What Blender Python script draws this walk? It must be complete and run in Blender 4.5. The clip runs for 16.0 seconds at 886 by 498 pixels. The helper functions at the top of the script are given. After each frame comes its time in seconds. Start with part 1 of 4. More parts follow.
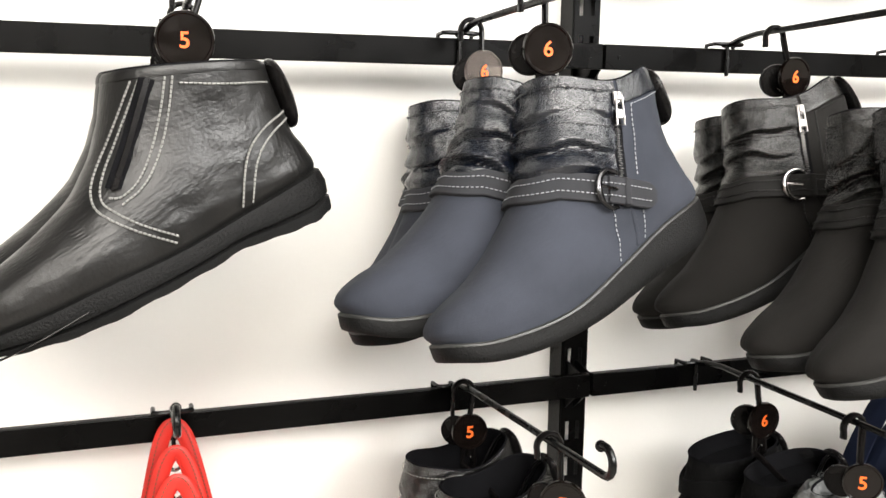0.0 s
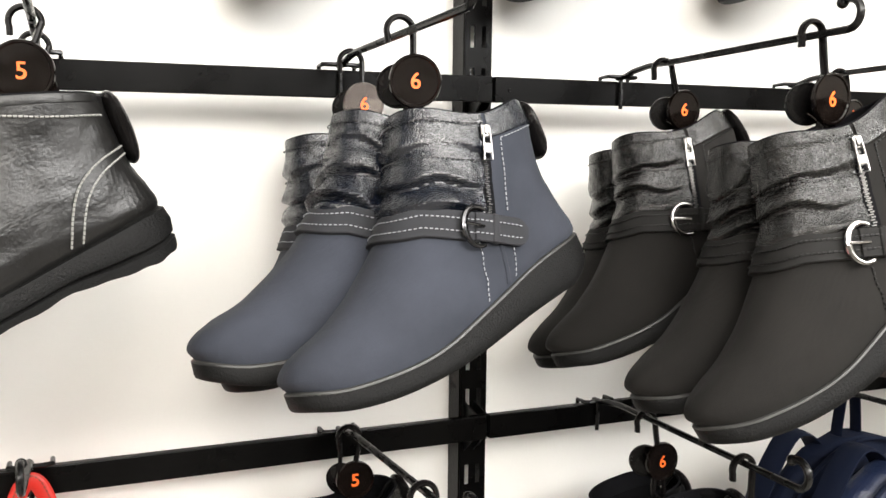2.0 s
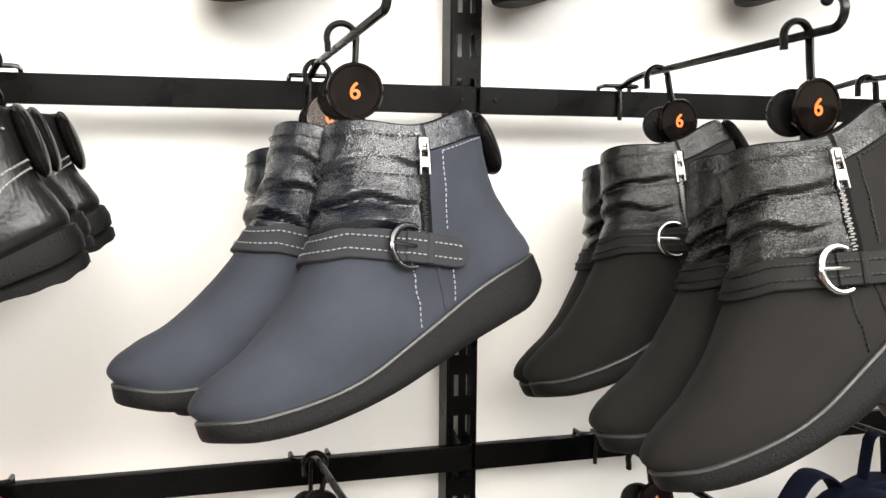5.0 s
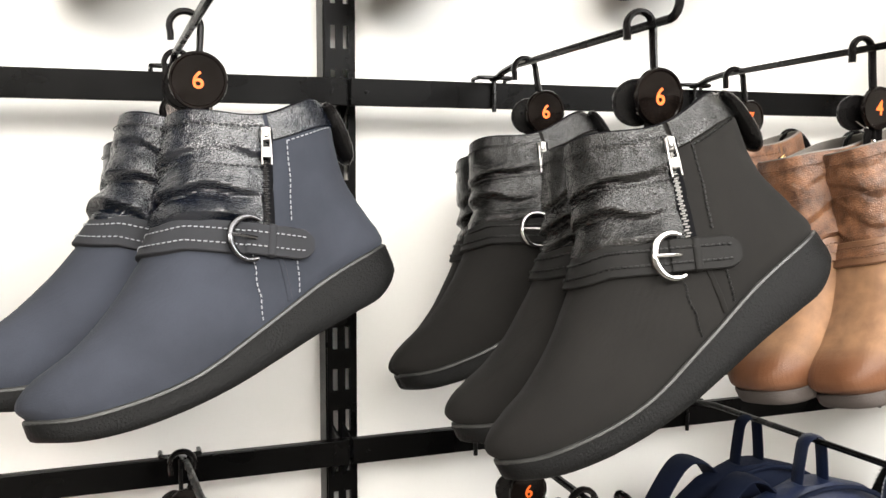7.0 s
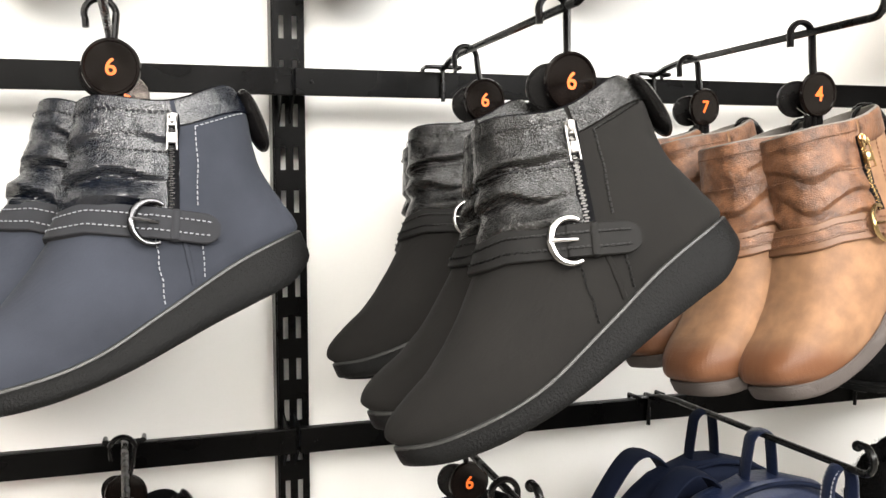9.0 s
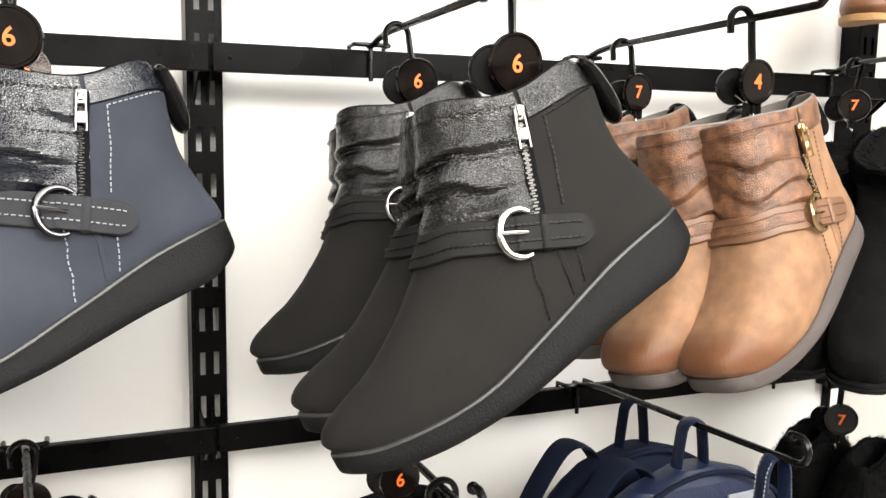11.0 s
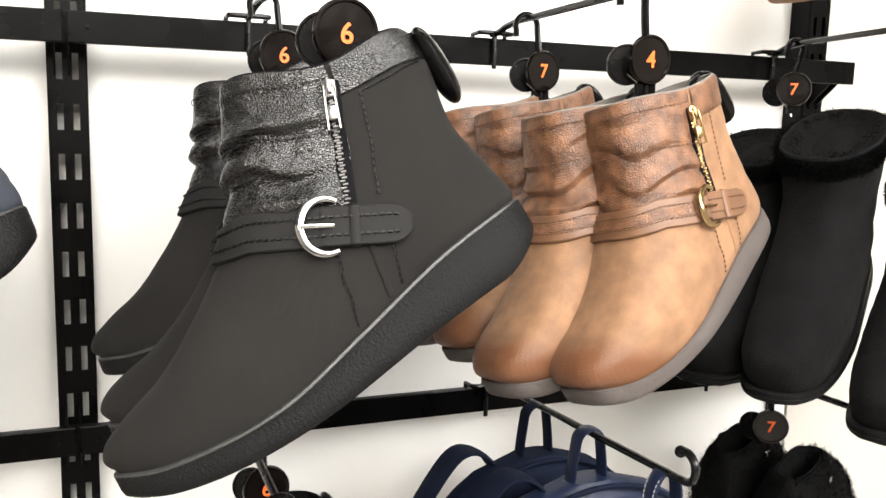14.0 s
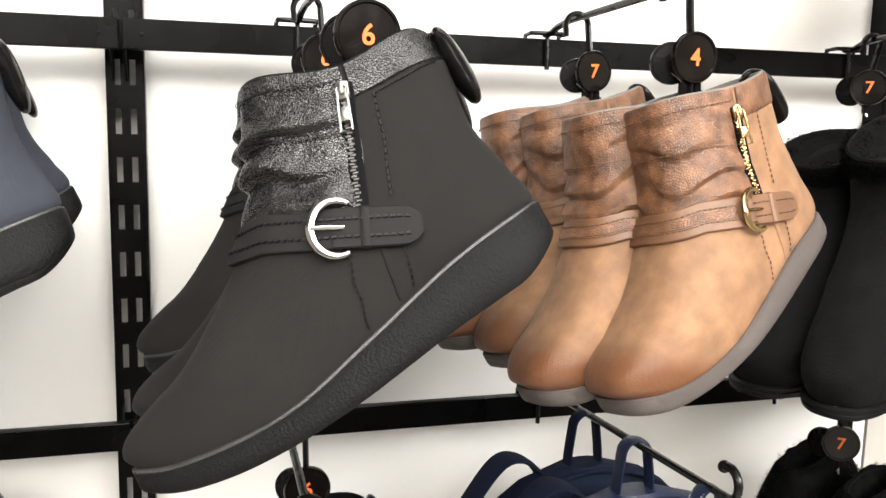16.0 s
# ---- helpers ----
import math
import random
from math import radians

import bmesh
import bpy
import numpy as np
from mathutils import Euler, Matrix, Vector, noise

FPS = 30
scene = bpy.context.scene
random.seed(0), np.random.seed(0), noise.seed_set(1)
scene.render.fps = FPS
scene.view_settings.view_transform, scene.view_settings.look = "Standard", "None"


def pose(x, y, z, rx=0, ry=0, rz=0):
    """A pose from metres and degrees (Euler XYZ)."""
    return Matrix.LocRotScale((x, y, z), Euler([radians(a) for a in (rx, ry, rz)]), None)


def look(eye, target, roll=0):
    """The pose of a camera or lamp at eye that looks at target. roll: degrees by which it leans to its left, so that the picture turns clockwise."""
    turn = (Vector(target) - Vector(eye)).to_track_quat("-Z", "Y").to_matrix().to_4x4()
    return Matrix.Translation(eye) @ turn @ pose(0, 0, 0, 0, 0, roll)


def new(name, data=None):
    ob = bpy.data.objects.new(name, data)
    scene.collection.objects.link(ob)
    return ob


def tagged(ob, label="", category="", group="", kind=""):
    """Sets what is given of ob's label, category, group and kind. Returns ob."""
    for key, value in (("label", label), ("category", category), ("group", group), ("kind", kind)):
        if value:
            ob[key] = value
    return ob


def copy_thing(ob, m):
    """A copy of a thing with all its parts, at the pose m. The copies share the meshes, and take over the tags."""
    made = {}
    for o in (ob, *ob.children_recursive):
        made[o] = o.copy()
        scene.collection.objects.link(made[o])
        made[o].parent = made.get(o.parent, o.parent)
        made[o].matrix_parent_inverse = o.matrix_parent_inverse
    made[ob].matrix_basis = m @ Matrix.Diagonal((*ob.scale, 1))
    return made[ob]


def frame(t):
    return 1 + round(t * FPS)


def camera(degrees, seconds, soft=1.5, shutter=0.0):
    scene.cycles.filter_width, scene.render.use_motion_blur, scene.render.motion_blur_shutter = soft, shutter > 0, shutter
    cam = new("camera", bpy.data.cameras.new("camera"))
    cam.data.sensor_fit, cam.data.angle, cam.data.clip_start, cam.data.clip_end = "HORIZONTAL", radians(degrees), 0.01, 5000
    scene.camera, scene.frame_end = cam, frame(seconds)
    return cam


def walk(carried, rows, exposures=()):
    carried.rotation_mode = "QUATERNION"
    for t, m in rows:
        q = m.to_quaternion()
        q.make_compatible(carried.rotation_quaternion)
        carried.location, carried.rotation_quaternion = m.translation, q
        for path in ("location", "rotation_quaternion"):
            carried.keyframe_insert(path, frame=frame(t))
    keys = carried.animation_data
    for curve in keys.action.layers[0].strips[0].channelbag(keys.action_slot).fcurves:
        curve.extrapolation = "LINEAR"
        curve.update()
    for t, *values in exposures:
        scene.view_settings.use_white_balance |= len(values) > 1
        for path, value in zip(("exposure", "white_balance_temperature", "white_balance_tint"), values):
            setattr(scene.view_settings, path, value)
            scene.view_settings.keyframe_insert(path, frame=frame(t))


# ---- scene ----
cam = camera(53.1, 16.0)

PATH = [
    (0, (-0.536, -0.992, 1.456), (0.11, 0.875, 1.144), 0.7),
    (0.5, (-0.54, -0.981, 1.458), (0.21, 0.848, 1.15), 0.4),
    (1, (-0.533, -0.979, 1.457), (0.267, 0.83, 1.163), 0.3),
    (1.5, (-0.503, -0.98, 1.455), (0.292, 0.837, 1.193), 0.1),
    (2, (-0.45, -0.983, 1.458), (0.295, 0.857, 1.219), 0.6),
    (2.5, (-0.403, -0.984, 1.46), (0.278, 0.883, 1.232), 0.8),
    (3, (-0.368, -0.98, 1.459), (0.27, 0.901, 1.228), 0.9),
    (5.3, (-0.304, -0.975, 1.459), (0.24, 0.938, 1.251), 0.5),
    (5.5, (-0.299, -0.978, 1.459), (0.265, 0.929, 1.25), 0.5),
    (6, (-0.284, -0.984, 1.459), (0.332, 0.907, 1.246), 0.4),
    (6.5, (-0.261, -0.991, 1.456), (0.4, 0.885, 1.243), 0.5),
    (7, (-0.236, -0.993, 1.454), (0.434, 0.879, 1.238), 0.3),
    (7.5, (-0.212, -0.998, 1.449), (0.452, 0.876, 1.235), 0.2),
    (8, (-0.188, -1.008, 1.449), (0.454, 0.874, 1.23), 0.1),
    (8.5, (-0.154, -1.019, 1.449), (0.456, 0.871, 1.22), 0.3),
    (8.7, (-0.135, -1.025, 1.443), (0.449, 0.875, 1.227), 0.2),
    (10.8, (-0.138, -0.983, 1.447), (0.601, 0.858, 1.191), 0.9),
    (11, (-0.146, -0.975, 1.448), (0.638, 0.847, 1.185), 1.0),
    (11.5, (-0.153, -0.961, 1.446), (0.71, 0.822, 1.168), 1.2),
    (12, (-0.139, -0.953, 1.444), (0.736, 0.823, 1.167), 0.9),
    (12.5, (-0.107, -0.954, 1.446), (0.743, 0.831, 1.147), 1.1),
    (13, (-0.068, -0.951, 1.446), (0.759, 0.845, 1.147), 1.1),
    (13.5, (-0.03, -0.953, 1.449), (0.764, 0.858, 1.148), 1.2),
    (14, (0.003, -0.955, 1.448), (0.765, 0.869, 1.149), 1.7),
    (14.5, (0.027, -0.959, 1.448), (0.737, 0.887, 1.149), 1.9),
    (15, (0.04, -0.961, 1.447), (0.672, 0.913, 1.15), 1.7),
    (15.5, (0.046, -0.959, 1.446), (0.643, 0.927, 1.152), 1.5),
    (16, (0.053, -0.963, 1.447), (0.615, 0.934, 1.152), 1.3),
]
walk(cam, [(t, look(e, g, r)) for t, e, g, r in PATH], exposures=[(0.0, 0.0), (5.5, -0.04), (8.5, 0.0), (11.0, 0.08), (13.5, 0.14), (16.0, 0.08)])

# ---- world and large lights ----
world = bpy.data.worlds.new("world")
scene.world = world
world.use_nodes = True
world.node_tree.nodes["Background"].inputs[0].default_value = (1.0, 0.95, 0.88, 1)
world.node_tree.nodes["Background"].inputs[1].default_value = 0.02


def lamp(name, x, y, z, sx, sy, watts, colour, target=None):
    data = bpy.data.lights.new(name, "AREA")
    data.shape, data.size, data.size_y, data.energy, data.color = "RECTANGLE", sx, sy, watts, colour
    ob = new(name, data)
    ob.matrix_world = look((x, y, z), target or (x, y + 0.001, 0))
    return ob


WALL_Y = 0.055
WARM, COOL = (1.0, 0.95, 0.88), (1.0, 0.985, 0.96)
# unseen lamps; the pair at y -3.6 is added fill below the boots
LAMPS = [(1.35, -2.4, 136, COOL), (-0.80, -2.4, 88, WARM), (0.20, -1.25, 34, COOL), (-0.9, -3.6, 88, WARM), (1.3, -3.6, 72, COOL)]
for lx, ly, watts, tone in LAMPS:
    lamp("unseen_ceiling_glow", lx, ly, 2.74, 1.75, 1.05, watts, tone, (lx * 0.3, WALL_Y, 1.25))

# ---- materials ----


def material(name, colour, rough=0.6, metal=0.0, vary=0.12, grain=120.0, bump=0.15, blot=9.0, kind="noise", coat=0.0,
             sheen=0.0, second=None, spread=0.0, depth=0.002, spec=0.5, burnish=None):
    """A surface with blotches (blot, per metre), grain and relief (grain, per metre)."""
    m = bpy.data.materials.new(name)
    m.use_nodes = True
    t, b = m.node_tree, m.node_tree.nodes["Principled BSDF"]
    n = t.nodes.new
    link = t.links.new
    where = n("ShaderNodeTexCoord")
    big = n("ShaderNodeTexNoise")
    big.inputs["Scale"].default_value, big.inputs["Detail"].default_value = blot, 4
    link(where.outputs["Object"], big.inputs["Vector"])
    ramp = n("ShaderNodeValToRGB")
    c0 = [max(0, c * (1 - vary)) for c in colour]
    c1 = [min(1, c * (1 + vary)) for c in (second or colour)]
    ramp.color_ramp.elements[0].color, ramp.color_ramp.elements[1].color = (*c0, 1), (*c1, 1)
    ramp.color_ramp.elements[0].position, ramp.color_ramp.elements[1].position = 0.32, 0.68
    link(big.outputs["Fac"], ramp.inputs["Fac"])
    if kind == "scales":
        fine = n("ShaderNodeTexVoronoi")
        fine.feature = "DISTANCE_TO_EDGE"
        out = fine.outputs["Distance"]
    else:
        fine = n("ShaderNodeTexNoise")
        fine.inputs["Detail"].default_value = 5
        out = fine.outputs["Fac"]
    fine.inputs["Scale"].default_value = grain
    link(where.outputs["Object"], fine.inputs["Vector"])
    mix = n("ShaderNodeMix")
    mix.data_type, mix.blend_type = "RGBA", "MULTIPLY"
    mix.inputs["Factor"].default_value = min(1, vary * 1.6)
    link(ramp.outputs["Color"], mix.inputs["A"])
    tone = n("ShaderNodeMapRange")
    tone.inputs["To Min"].default_value, tone.inputs["To Max"].default_value = 0.55, 1.3
    if kind == "scales":
        tone.inputs["From Max"].default_value = 0.25
    link(out, tone.inputs["Value"])
    link(tone.outputs["Result"], mix.inputs["B"])
    colour_out = mix.outputs["Result"]
    if burnish:
        axes = n("ShaderNodeSeparateXYZ")
        link(where.outputs["Object"], axes.inputs["Vector"])
        low = n("ShaderNodeMath")
        low.operation = "SUBTRACT"
        link(axes.outputs["X"], low.inputs[0])
        link(axes.outputs["Z"], low.inputs[1])
        rub = n("ShaderNodeMapRange")
        rub.interpolation_type = "SMOOTHSTEP"
        rub.inputs["From Min"].default_value, rub.inputs["From Max"].default_value = burnish[0], burnish[1]
        link(low.outputs[0], rub.inputs["Value"])
        over = n("ShaderNodeMix")
        over.data_type = "RGBA"
        over.inputs["B"].default_value = (*burnish[2], 1)
        link(rub.outputs["Result"], over.inputs["Factor"])
        link(colour_out, over.inputs["A"])
        colour_out = over.outputs["Result"]
    link(colour_out, b.inputs["Base Color"])
    b.inputs["Specular IOR Level"].default_value = spec
    rr = n("ShaderNodeMapRange")
    rr.inputs["To Min"].default_value = max(0.02, rough - 0.10 - spread)
    rr.inputs["To Max"].default_value = min(1, rough + 0.10 + spread)
    link(big.outputs["Fac"], rr.inputs["Value"])
    if burnish:
        gloss = n("ShaderNodeMix")
        gloss.data_type = "FLOAT"
        gloss.inputs["B"].default_value = burnish[3]
        link(rub.outputs["Result"], gloss.inputs["Factor"])
        link(rr.outputs["Result"], gloss.inputs["A"])
        link(gloss.outputs["Result"], b.inputs["Roughness"])
    else:
        link(rr.outputs["Result"], b.inputs["Roughness"])
    b.inputs["Metallic"].default_value = metal
    b.inputs["Coat Weight"].default_value = coat
    b.inputs["Coat Roughness"].default_value = 0.12
    b.inputs["Sheen Weight"].default_value = sheen
    b.inputs["Sheen Roughness"].default_value = 0.5
    if bump:
        bm_ = n("ShaderNodeBump")
        bm_.inputs["Strength"].default_value, bm_.inputs["Distance"].default_value = bump, depth
        if kind == "scales":
            cap = n("ShaderNodeMapRange")
            cap.inputs["From Max"].default_value = 0.22
            link(out, cap.inputs["Value"])
            link(cap.outputs["Result"], bm_.inputs["Height"])
        else:
            link(out, bm_.inputs["Height"])
        link(bm_.outputs["Normal"], b.inputs["Normal"])
    return m


def glowing(name, colour, strength):
    m = bpy.data.materials.new(name)
    m.use_nodes = True
    b = m.node_tree.nodes["Principled BSDF"]
    b.inputs["Emission Color"].default_value, b.inputs["Emission Strength"].default_value = (*colour, 1), strength
    return m


WALL = material("white_panel", (0.83, 0.82, 0.79), 0.24, vary=0.02, grain=260, bump=0.03, blot=3)
# walls out of view, toned for the light they throw back
UNSEEN_WALL = material("unseen_wall_tone", (0.50, 0.48, 0.45), 0.7, vary=0.04, grain=300, bump=0.08, blot=2)
# a darker, creamier tone than WALL
END_WALL = material("end_wall_cream", (0.50, 0.48, 0.44), 0.55, vary=0.04, grain=300, bump=0.06, blot=2)
# unseen ceiling and floor: dark above, paler below for bounce
CEIL = material("unseen_ceiling_dark", (0.10, 0.10, 0.10), 0.9, vary=0.05, grain=200, bump=0.2, blot=3)
FLOOR = material("unseen_bounce_floor", (0.42, 0.40, 0.37), 0.4, vary=0.12, grain=150, bump=0.05, blot=4)
STEEL = material("black_powder_coat", (0.0022, 0.0021, 0.0021), 0.30, vary=0.3, grain=900, bump=0.08, blot=14, spread=0.10, spec=0.085)
WIRE = material("black_wire_coating", (0.004, 0.004, 0.004), 0.26, vary=0.2, grain=500, bump=0.05, blot=30, spec=0.3)
PLASTIC = material("black_glossy_plastic", (0.005, 0.0045, 0.0045), 0.22, vary=0.25, grain=300, bump=0.03, blot=40, spread=0.05, spec=0.18)
DISC = material("smoky_dark_plastic", (0.0050, 0.0034, 0.0028), 0.13, vary=0.35, grain=90, bump=0.05, blot=60, spread=0.04, spec=0.34)
# pale see-through grey stands in for the bright shop mirrored in a disc
SHEEN_DISC = material("disc_with_grey_reflection", (0.30, 0.26, 0.24), 0.12, vary=0.15, grain=90, bump=0.04, blot=60, spec=0.4)
SHEEN_DISC.node_tree.nodes["Principled BSDF"].inputs["Transmission Weight"].default_value = 0.72
ORANGE = material("orange_print", (0.95, 0.145, 0.015), 0.5, vary=0.04, bump=0)
CHROME = material("bright_nickel", (0.44, 0.43, 0.42), 0.20, 1.0, vary=0.05, grain=300, bump=0.02)
ZIP_METAL = material("dull_zip_metal", (0.13, 0.127, 0.124), 0.42, 1.0, vary=0.1, grain=300, bump=0.03)
BRASS = material("antique_brass", (0.52, 0.36, 0.17), 0.28, 1.0, vary=0.15, grain=300, bump=0.05)
RUBBER = material("black_grained_rubber", (0.0045, 0.0045, 0.0045), 0.55, vary=0.2, grain=520, bump=0.7, blot=20, depth=0.0012, spec=0.12)
GREY_RUBBER = material("taupe_grey_rubber", (0.072, 0.061, 0.056), 0.62, vary=0.12, grain=600, bump=0.2, blot=20, spec=0.2)
WELT = material("worn_grey_welt", (0.026, 0.026, 0.025), 0.42, vary=0.3, grain=500, bump=0.2, blot=60)
NUBUCK_BLACK = material("black_nubuck", (0.0125, 0.0118, 0.0110), 0.85, vary=0.16, grain=1400, bump=0.18, blot=18, sheen=0.02, spec=0.12)
NUBUCK_NAVY = material("navy_nubuck", (0.0315, 0.0350, 0.0455), 0.85, vary=0.22, grain=1400, bump=0.18, blot=14, sheen=0.03, spec=0.14)
STRAP_NAVY = material("slate_strap", (0.026, 0.0265, 0.030), 0.78, vary=0.15, grain=1200, bump=0.15, blot=20, sheen=0.02, spec=0.15)
SCALE_BLACK = material("black_lizard_print", (0.0042, 0.0040, 0.0040), 0.20, vary=0.2, grain=600, bump=0.34, blot=60, kind="scales", spread=-0.07, depth=0.0012, spec=0.60)
SCALE_NAVY = material("navy_patent_crackle", (0.0040, 0.0055, 0.010), 0.15, vary=0.25, grain=520, bump=0.26, blot=50, kind="scales", spread=-0.07, depth=0.0012, spec=0.72)
SCALE_BROWN = material("brown_crackled_leather", (0.082, 0.035, 0.017), 0.38, vary=0.26, grain=440, bump=0.34, blot=75, kind="scales", second=(0.165, 0.076, 0.037), depth=0.0012, spec=0.50)
NUBUCK_TAN = material("tan_nubuck", (0.188, 0.098, 0.050), 0.66, vary=0.11, grain=700, bump=0.16, blot=60, second=(0.232, 0.125, 0.064), sheen=0.05, spec=0.35, burnish=(0.176, 0.210, (0.12, 0.048, 0.020), 0.46))
STRAP_BROWN = material("brown_strap_leather", (0.135, 0.065, 0.032), 0.5, vary=0.18, grain=600, bump=0.15, blot=40)
LEATHER = material("black_wrinkled_leather", (0.0052, 0.0051, 0.0050), 0.36, vary=0.25, grain=300, bump=0.24, blot=22, spread=0.08, depth=0.0016, spec=0.40)
SUEDE = material("black_suede", (0.0048, 0.0048, 0.0050), 0.92, vary=0.3, grain=500, bump=0.5, blot=25, sheen=0.01, spec=0.07)
FUR_BLACK = material("black_fur_pile", (0.003, 0.003, 0.003), 0.8, vary=0.4, grain=300, bump=0.3, blot=50, spec=0.06)
FUR_GREY = material("grey_curly_fur", (0.17, 0.175, 0.175), 0.9, vary=0.35, grain=260, bump=1.0, blot=60, spec=0.15)
LINING = material("grey_felt_lining", (0.17, 0.155, 0.14), 0.95, vary=0.15, grain=900, bump=0.3, spec=0.15)
DARK_LINING = material("black_textile_lining", (0.006, 0.006, 0.007), 0.95, vary=0.2, grain=900, bump=0.3, spec=0.06)
THREAD_WHITE = material("pale_grey_thread", (0.27, 0.28, 0.30), 0.8, vary=0.1, bump=0)
THREAD_GREY = material("mid_grey_thread", (0.22, 0.22, 0.21), 0.8, vary=0.1, bump=0)
THREAD_BLACK = material("black_thread", (0.0025, 0.0025, 0.0025), 0.5, vary=0.1, bump=0, spec=0.25)
STRAP_BLACK = material("black_strap_leather", (0.0092, 0.0088, 0.0084), 0.7, vary=0.16, grain=1200, bump=0.15, blot=20, spec=0.2)
PULL_METAL = material("brushed_zip_pull", (0.34, 0.33, 0.32), 0.3, 1.0, vary=0.08, grain=300, bump=0.03)
GUNMETAL = material("dark_gunmetal", (0.10, 0.10, 0.105), 0.2, 1.0, vary=0.08, grain=300, bump=0.03)
THREAD_BROWN = material("dark_brown_thread", (0.11, 0.05, 0.025), 0.8, vary=0.1, bump=0)
RED = material("red_leather", (0.50, 0.018, 0.010), 0.42, vary=0.08, grain=500, bump=0.15, blot=25)
NAVY_LEATHER = material("navy_soft_leather", (0.009, 0.0145, 0.038), 0.38, vary=0.3, grain=380, bump=0.35, blot=12, spread=0.1, spec=0.35)
NAVY_CLOTH = material("dark_navy_canvas", (0.004, 0.0068, 0.018), 0.75, vary=0.2, grain=900, bump=0.3, spec=0.12)
GREY_CLOTH = material("grey_inside_label", (0.20, 0.21, 0.23), 0.8, vary=0.1, grain=500, bump=0.1)
TAN_SOLE = material("tan_crepe_sole", (0.36, 0.20, 0.08), 0.6, vary=0.15, grain=400, bump=0.3, blot=20)
LED = glowing("lit_diffuser", (1.0, 0.95, 0.88), 3.5)

# ---- building tools ----


class Mesh:
    """Gathers vertices and faces of one part."""

    def __init__(self):
        self.v, self.f = [], []

    def add(self, verts, faces):
        k = len(self.v)
        self.v += [tuple(p) for p in verts]
        self.f += [tuple(i + k for i in f) for f in faces]
        return self

    def grid(self, rows, wrap=False, close_rows=False, caps=False):
        nr, nc = len(rows), len(rows[0])
        faces = []
        for i in range(nr if close_rows else nr - 1):
            for j in range(nc if wrap else nc - 1):
                a, b = i * nc + j, i * nc + (j + 1) % nc
                c = (i + 1) % nr * nc
                faces.append((a, b, c + (j + 1) % nc, c + j))
        if caps:
            faces += [tuple(range(nc))[::-1], tuple((nr - 1) * nc + j for j in range(nc))]
        return self.add([p for r in rows for p in r], faces)

    def box(self, x0, x1, y0, y1, z0, z1, b=0.0, m=None):
        """A box with bevelled edges of width b, moved by m."""
        bm = bmesh.new()
        bmesh.ops.create_cube(bm, size=1)
        for q in bm.verts:
            q.co = Vector(((x0 + x1) / 2 + q.co.x * (x1 - x0), (y0 + y1) / 2 + q.co.y * (y1 - y0), (z0 + z1) / 2 + q.co.z * (z1 - z0)))
        if b:
            bmesh.ops.bevel(bm, geom=bm.edges[:], offset=b, segments=2, affect="EDGES", profile=0.5)
        if m:
            bmesh.ops.transform(bm, matrix=m, verts=bm.verts)
        bm.verts.index_update()
        self.add([q.co[:] for q in bm.verts], [[q.index for q in f.verts] for f in bm.faces])
        bm.free()
        return self

    def tube(self, points, r, r2=None, n=8, closed=False, up=None):
        """A round or flattened bar along points; r2 is its half height along the second axis."""
        pts = [Vector(p) for p in points]
        r2 = r if r2 is None else r2
        rows, side = [], None
        for i, p in enumerate(pts):
            a = pts[i - 1] if (i or closed) else p
            b = pts[(i + 1) % len(pts)] if (i < len(pts) - 1 or closed) else p
            d = (b - a).normalized()
            if up is not None:
                side = d.cross(Vector(up)).normalized()
            elif side is None:
                side = d.orthogonal().normalized()
            else:
                side = (side - d * side.dot(d)).normalized()
            o = d.cross(side)
            rows.append([p + side * (r * math.cos(k * math.tau / n)) + o * (r2 * math.sin(k * math.tau / n)) for k in range(n)])
        return self.grid(rows, wrap=True, close_rows=closed, caps=not closed)

    def ball(self, c, rx, ry=None, rz=None, nu=14, nv=9, m=None):
        ry, rz = ry or rx, rz or rx
        rows = []
        for i in range(nv + 1):
            a = math.pi * (0.02 + 0.96 * i / nv)
            row = [Vector((rx * math.sin(a) * math.cos(j * math.tau / nu), ry * math.sin(a) * math.sin(j * math.tau / nu), rz * math.cos(a))) for j in range(nu)]
            rows.append([(m @ q if m else q) + Vector(c) for q in row])
        return self.grid(rows, wrap=True, caps=True)

    def lathe(self, profile, m=None, n=28):
        """Turns (radius, height) about z."""
        rows = [[Vector((r * math.cos(j * math.tau / n), r * math.sin(j * math.tau / n), h)) for j in range(n)] for r, h in profile]
        return self.grid([[m @ q if m else q for q in r] for r in rows], wrap=True, caps=True)


def part(name, mesh, mat, parent=None, label="", smooth=35):
    data = bpy.data.meshes.new(name)
    data.from_pydata(mesh.v, [], mesh.f)
    bm = bmesh.new()
    bm.from_mesh(data)
    bmesh.ops.recalc_face_normals(bm, faces=bm.faces[:])
    bm.to_mesh(data)
    bm.free()
    data.materials.append(mat)
    if smooth:
        data.shade_smooth()
        data.set_sharp_from_angle(angle=radians(smooth))
    ob = new(name, data)
    ob.parent = parent
    if label:
        tagged(ob, label)
    return ob


def thing(name, place, label, category, group=""):
    ob = new(name)
    ob.empty_display_size = 0.05
    ob.matrix_world = place if isinstance(place, Matrix) else Matrix.Translation(place)
    return tagged(ob, label, category, group)


def structure(name, mesh, mat, smooth=0):
    return tagged(part(name, mesh, mat, smooth=smooth), kind="structure")


SLOPES = {}


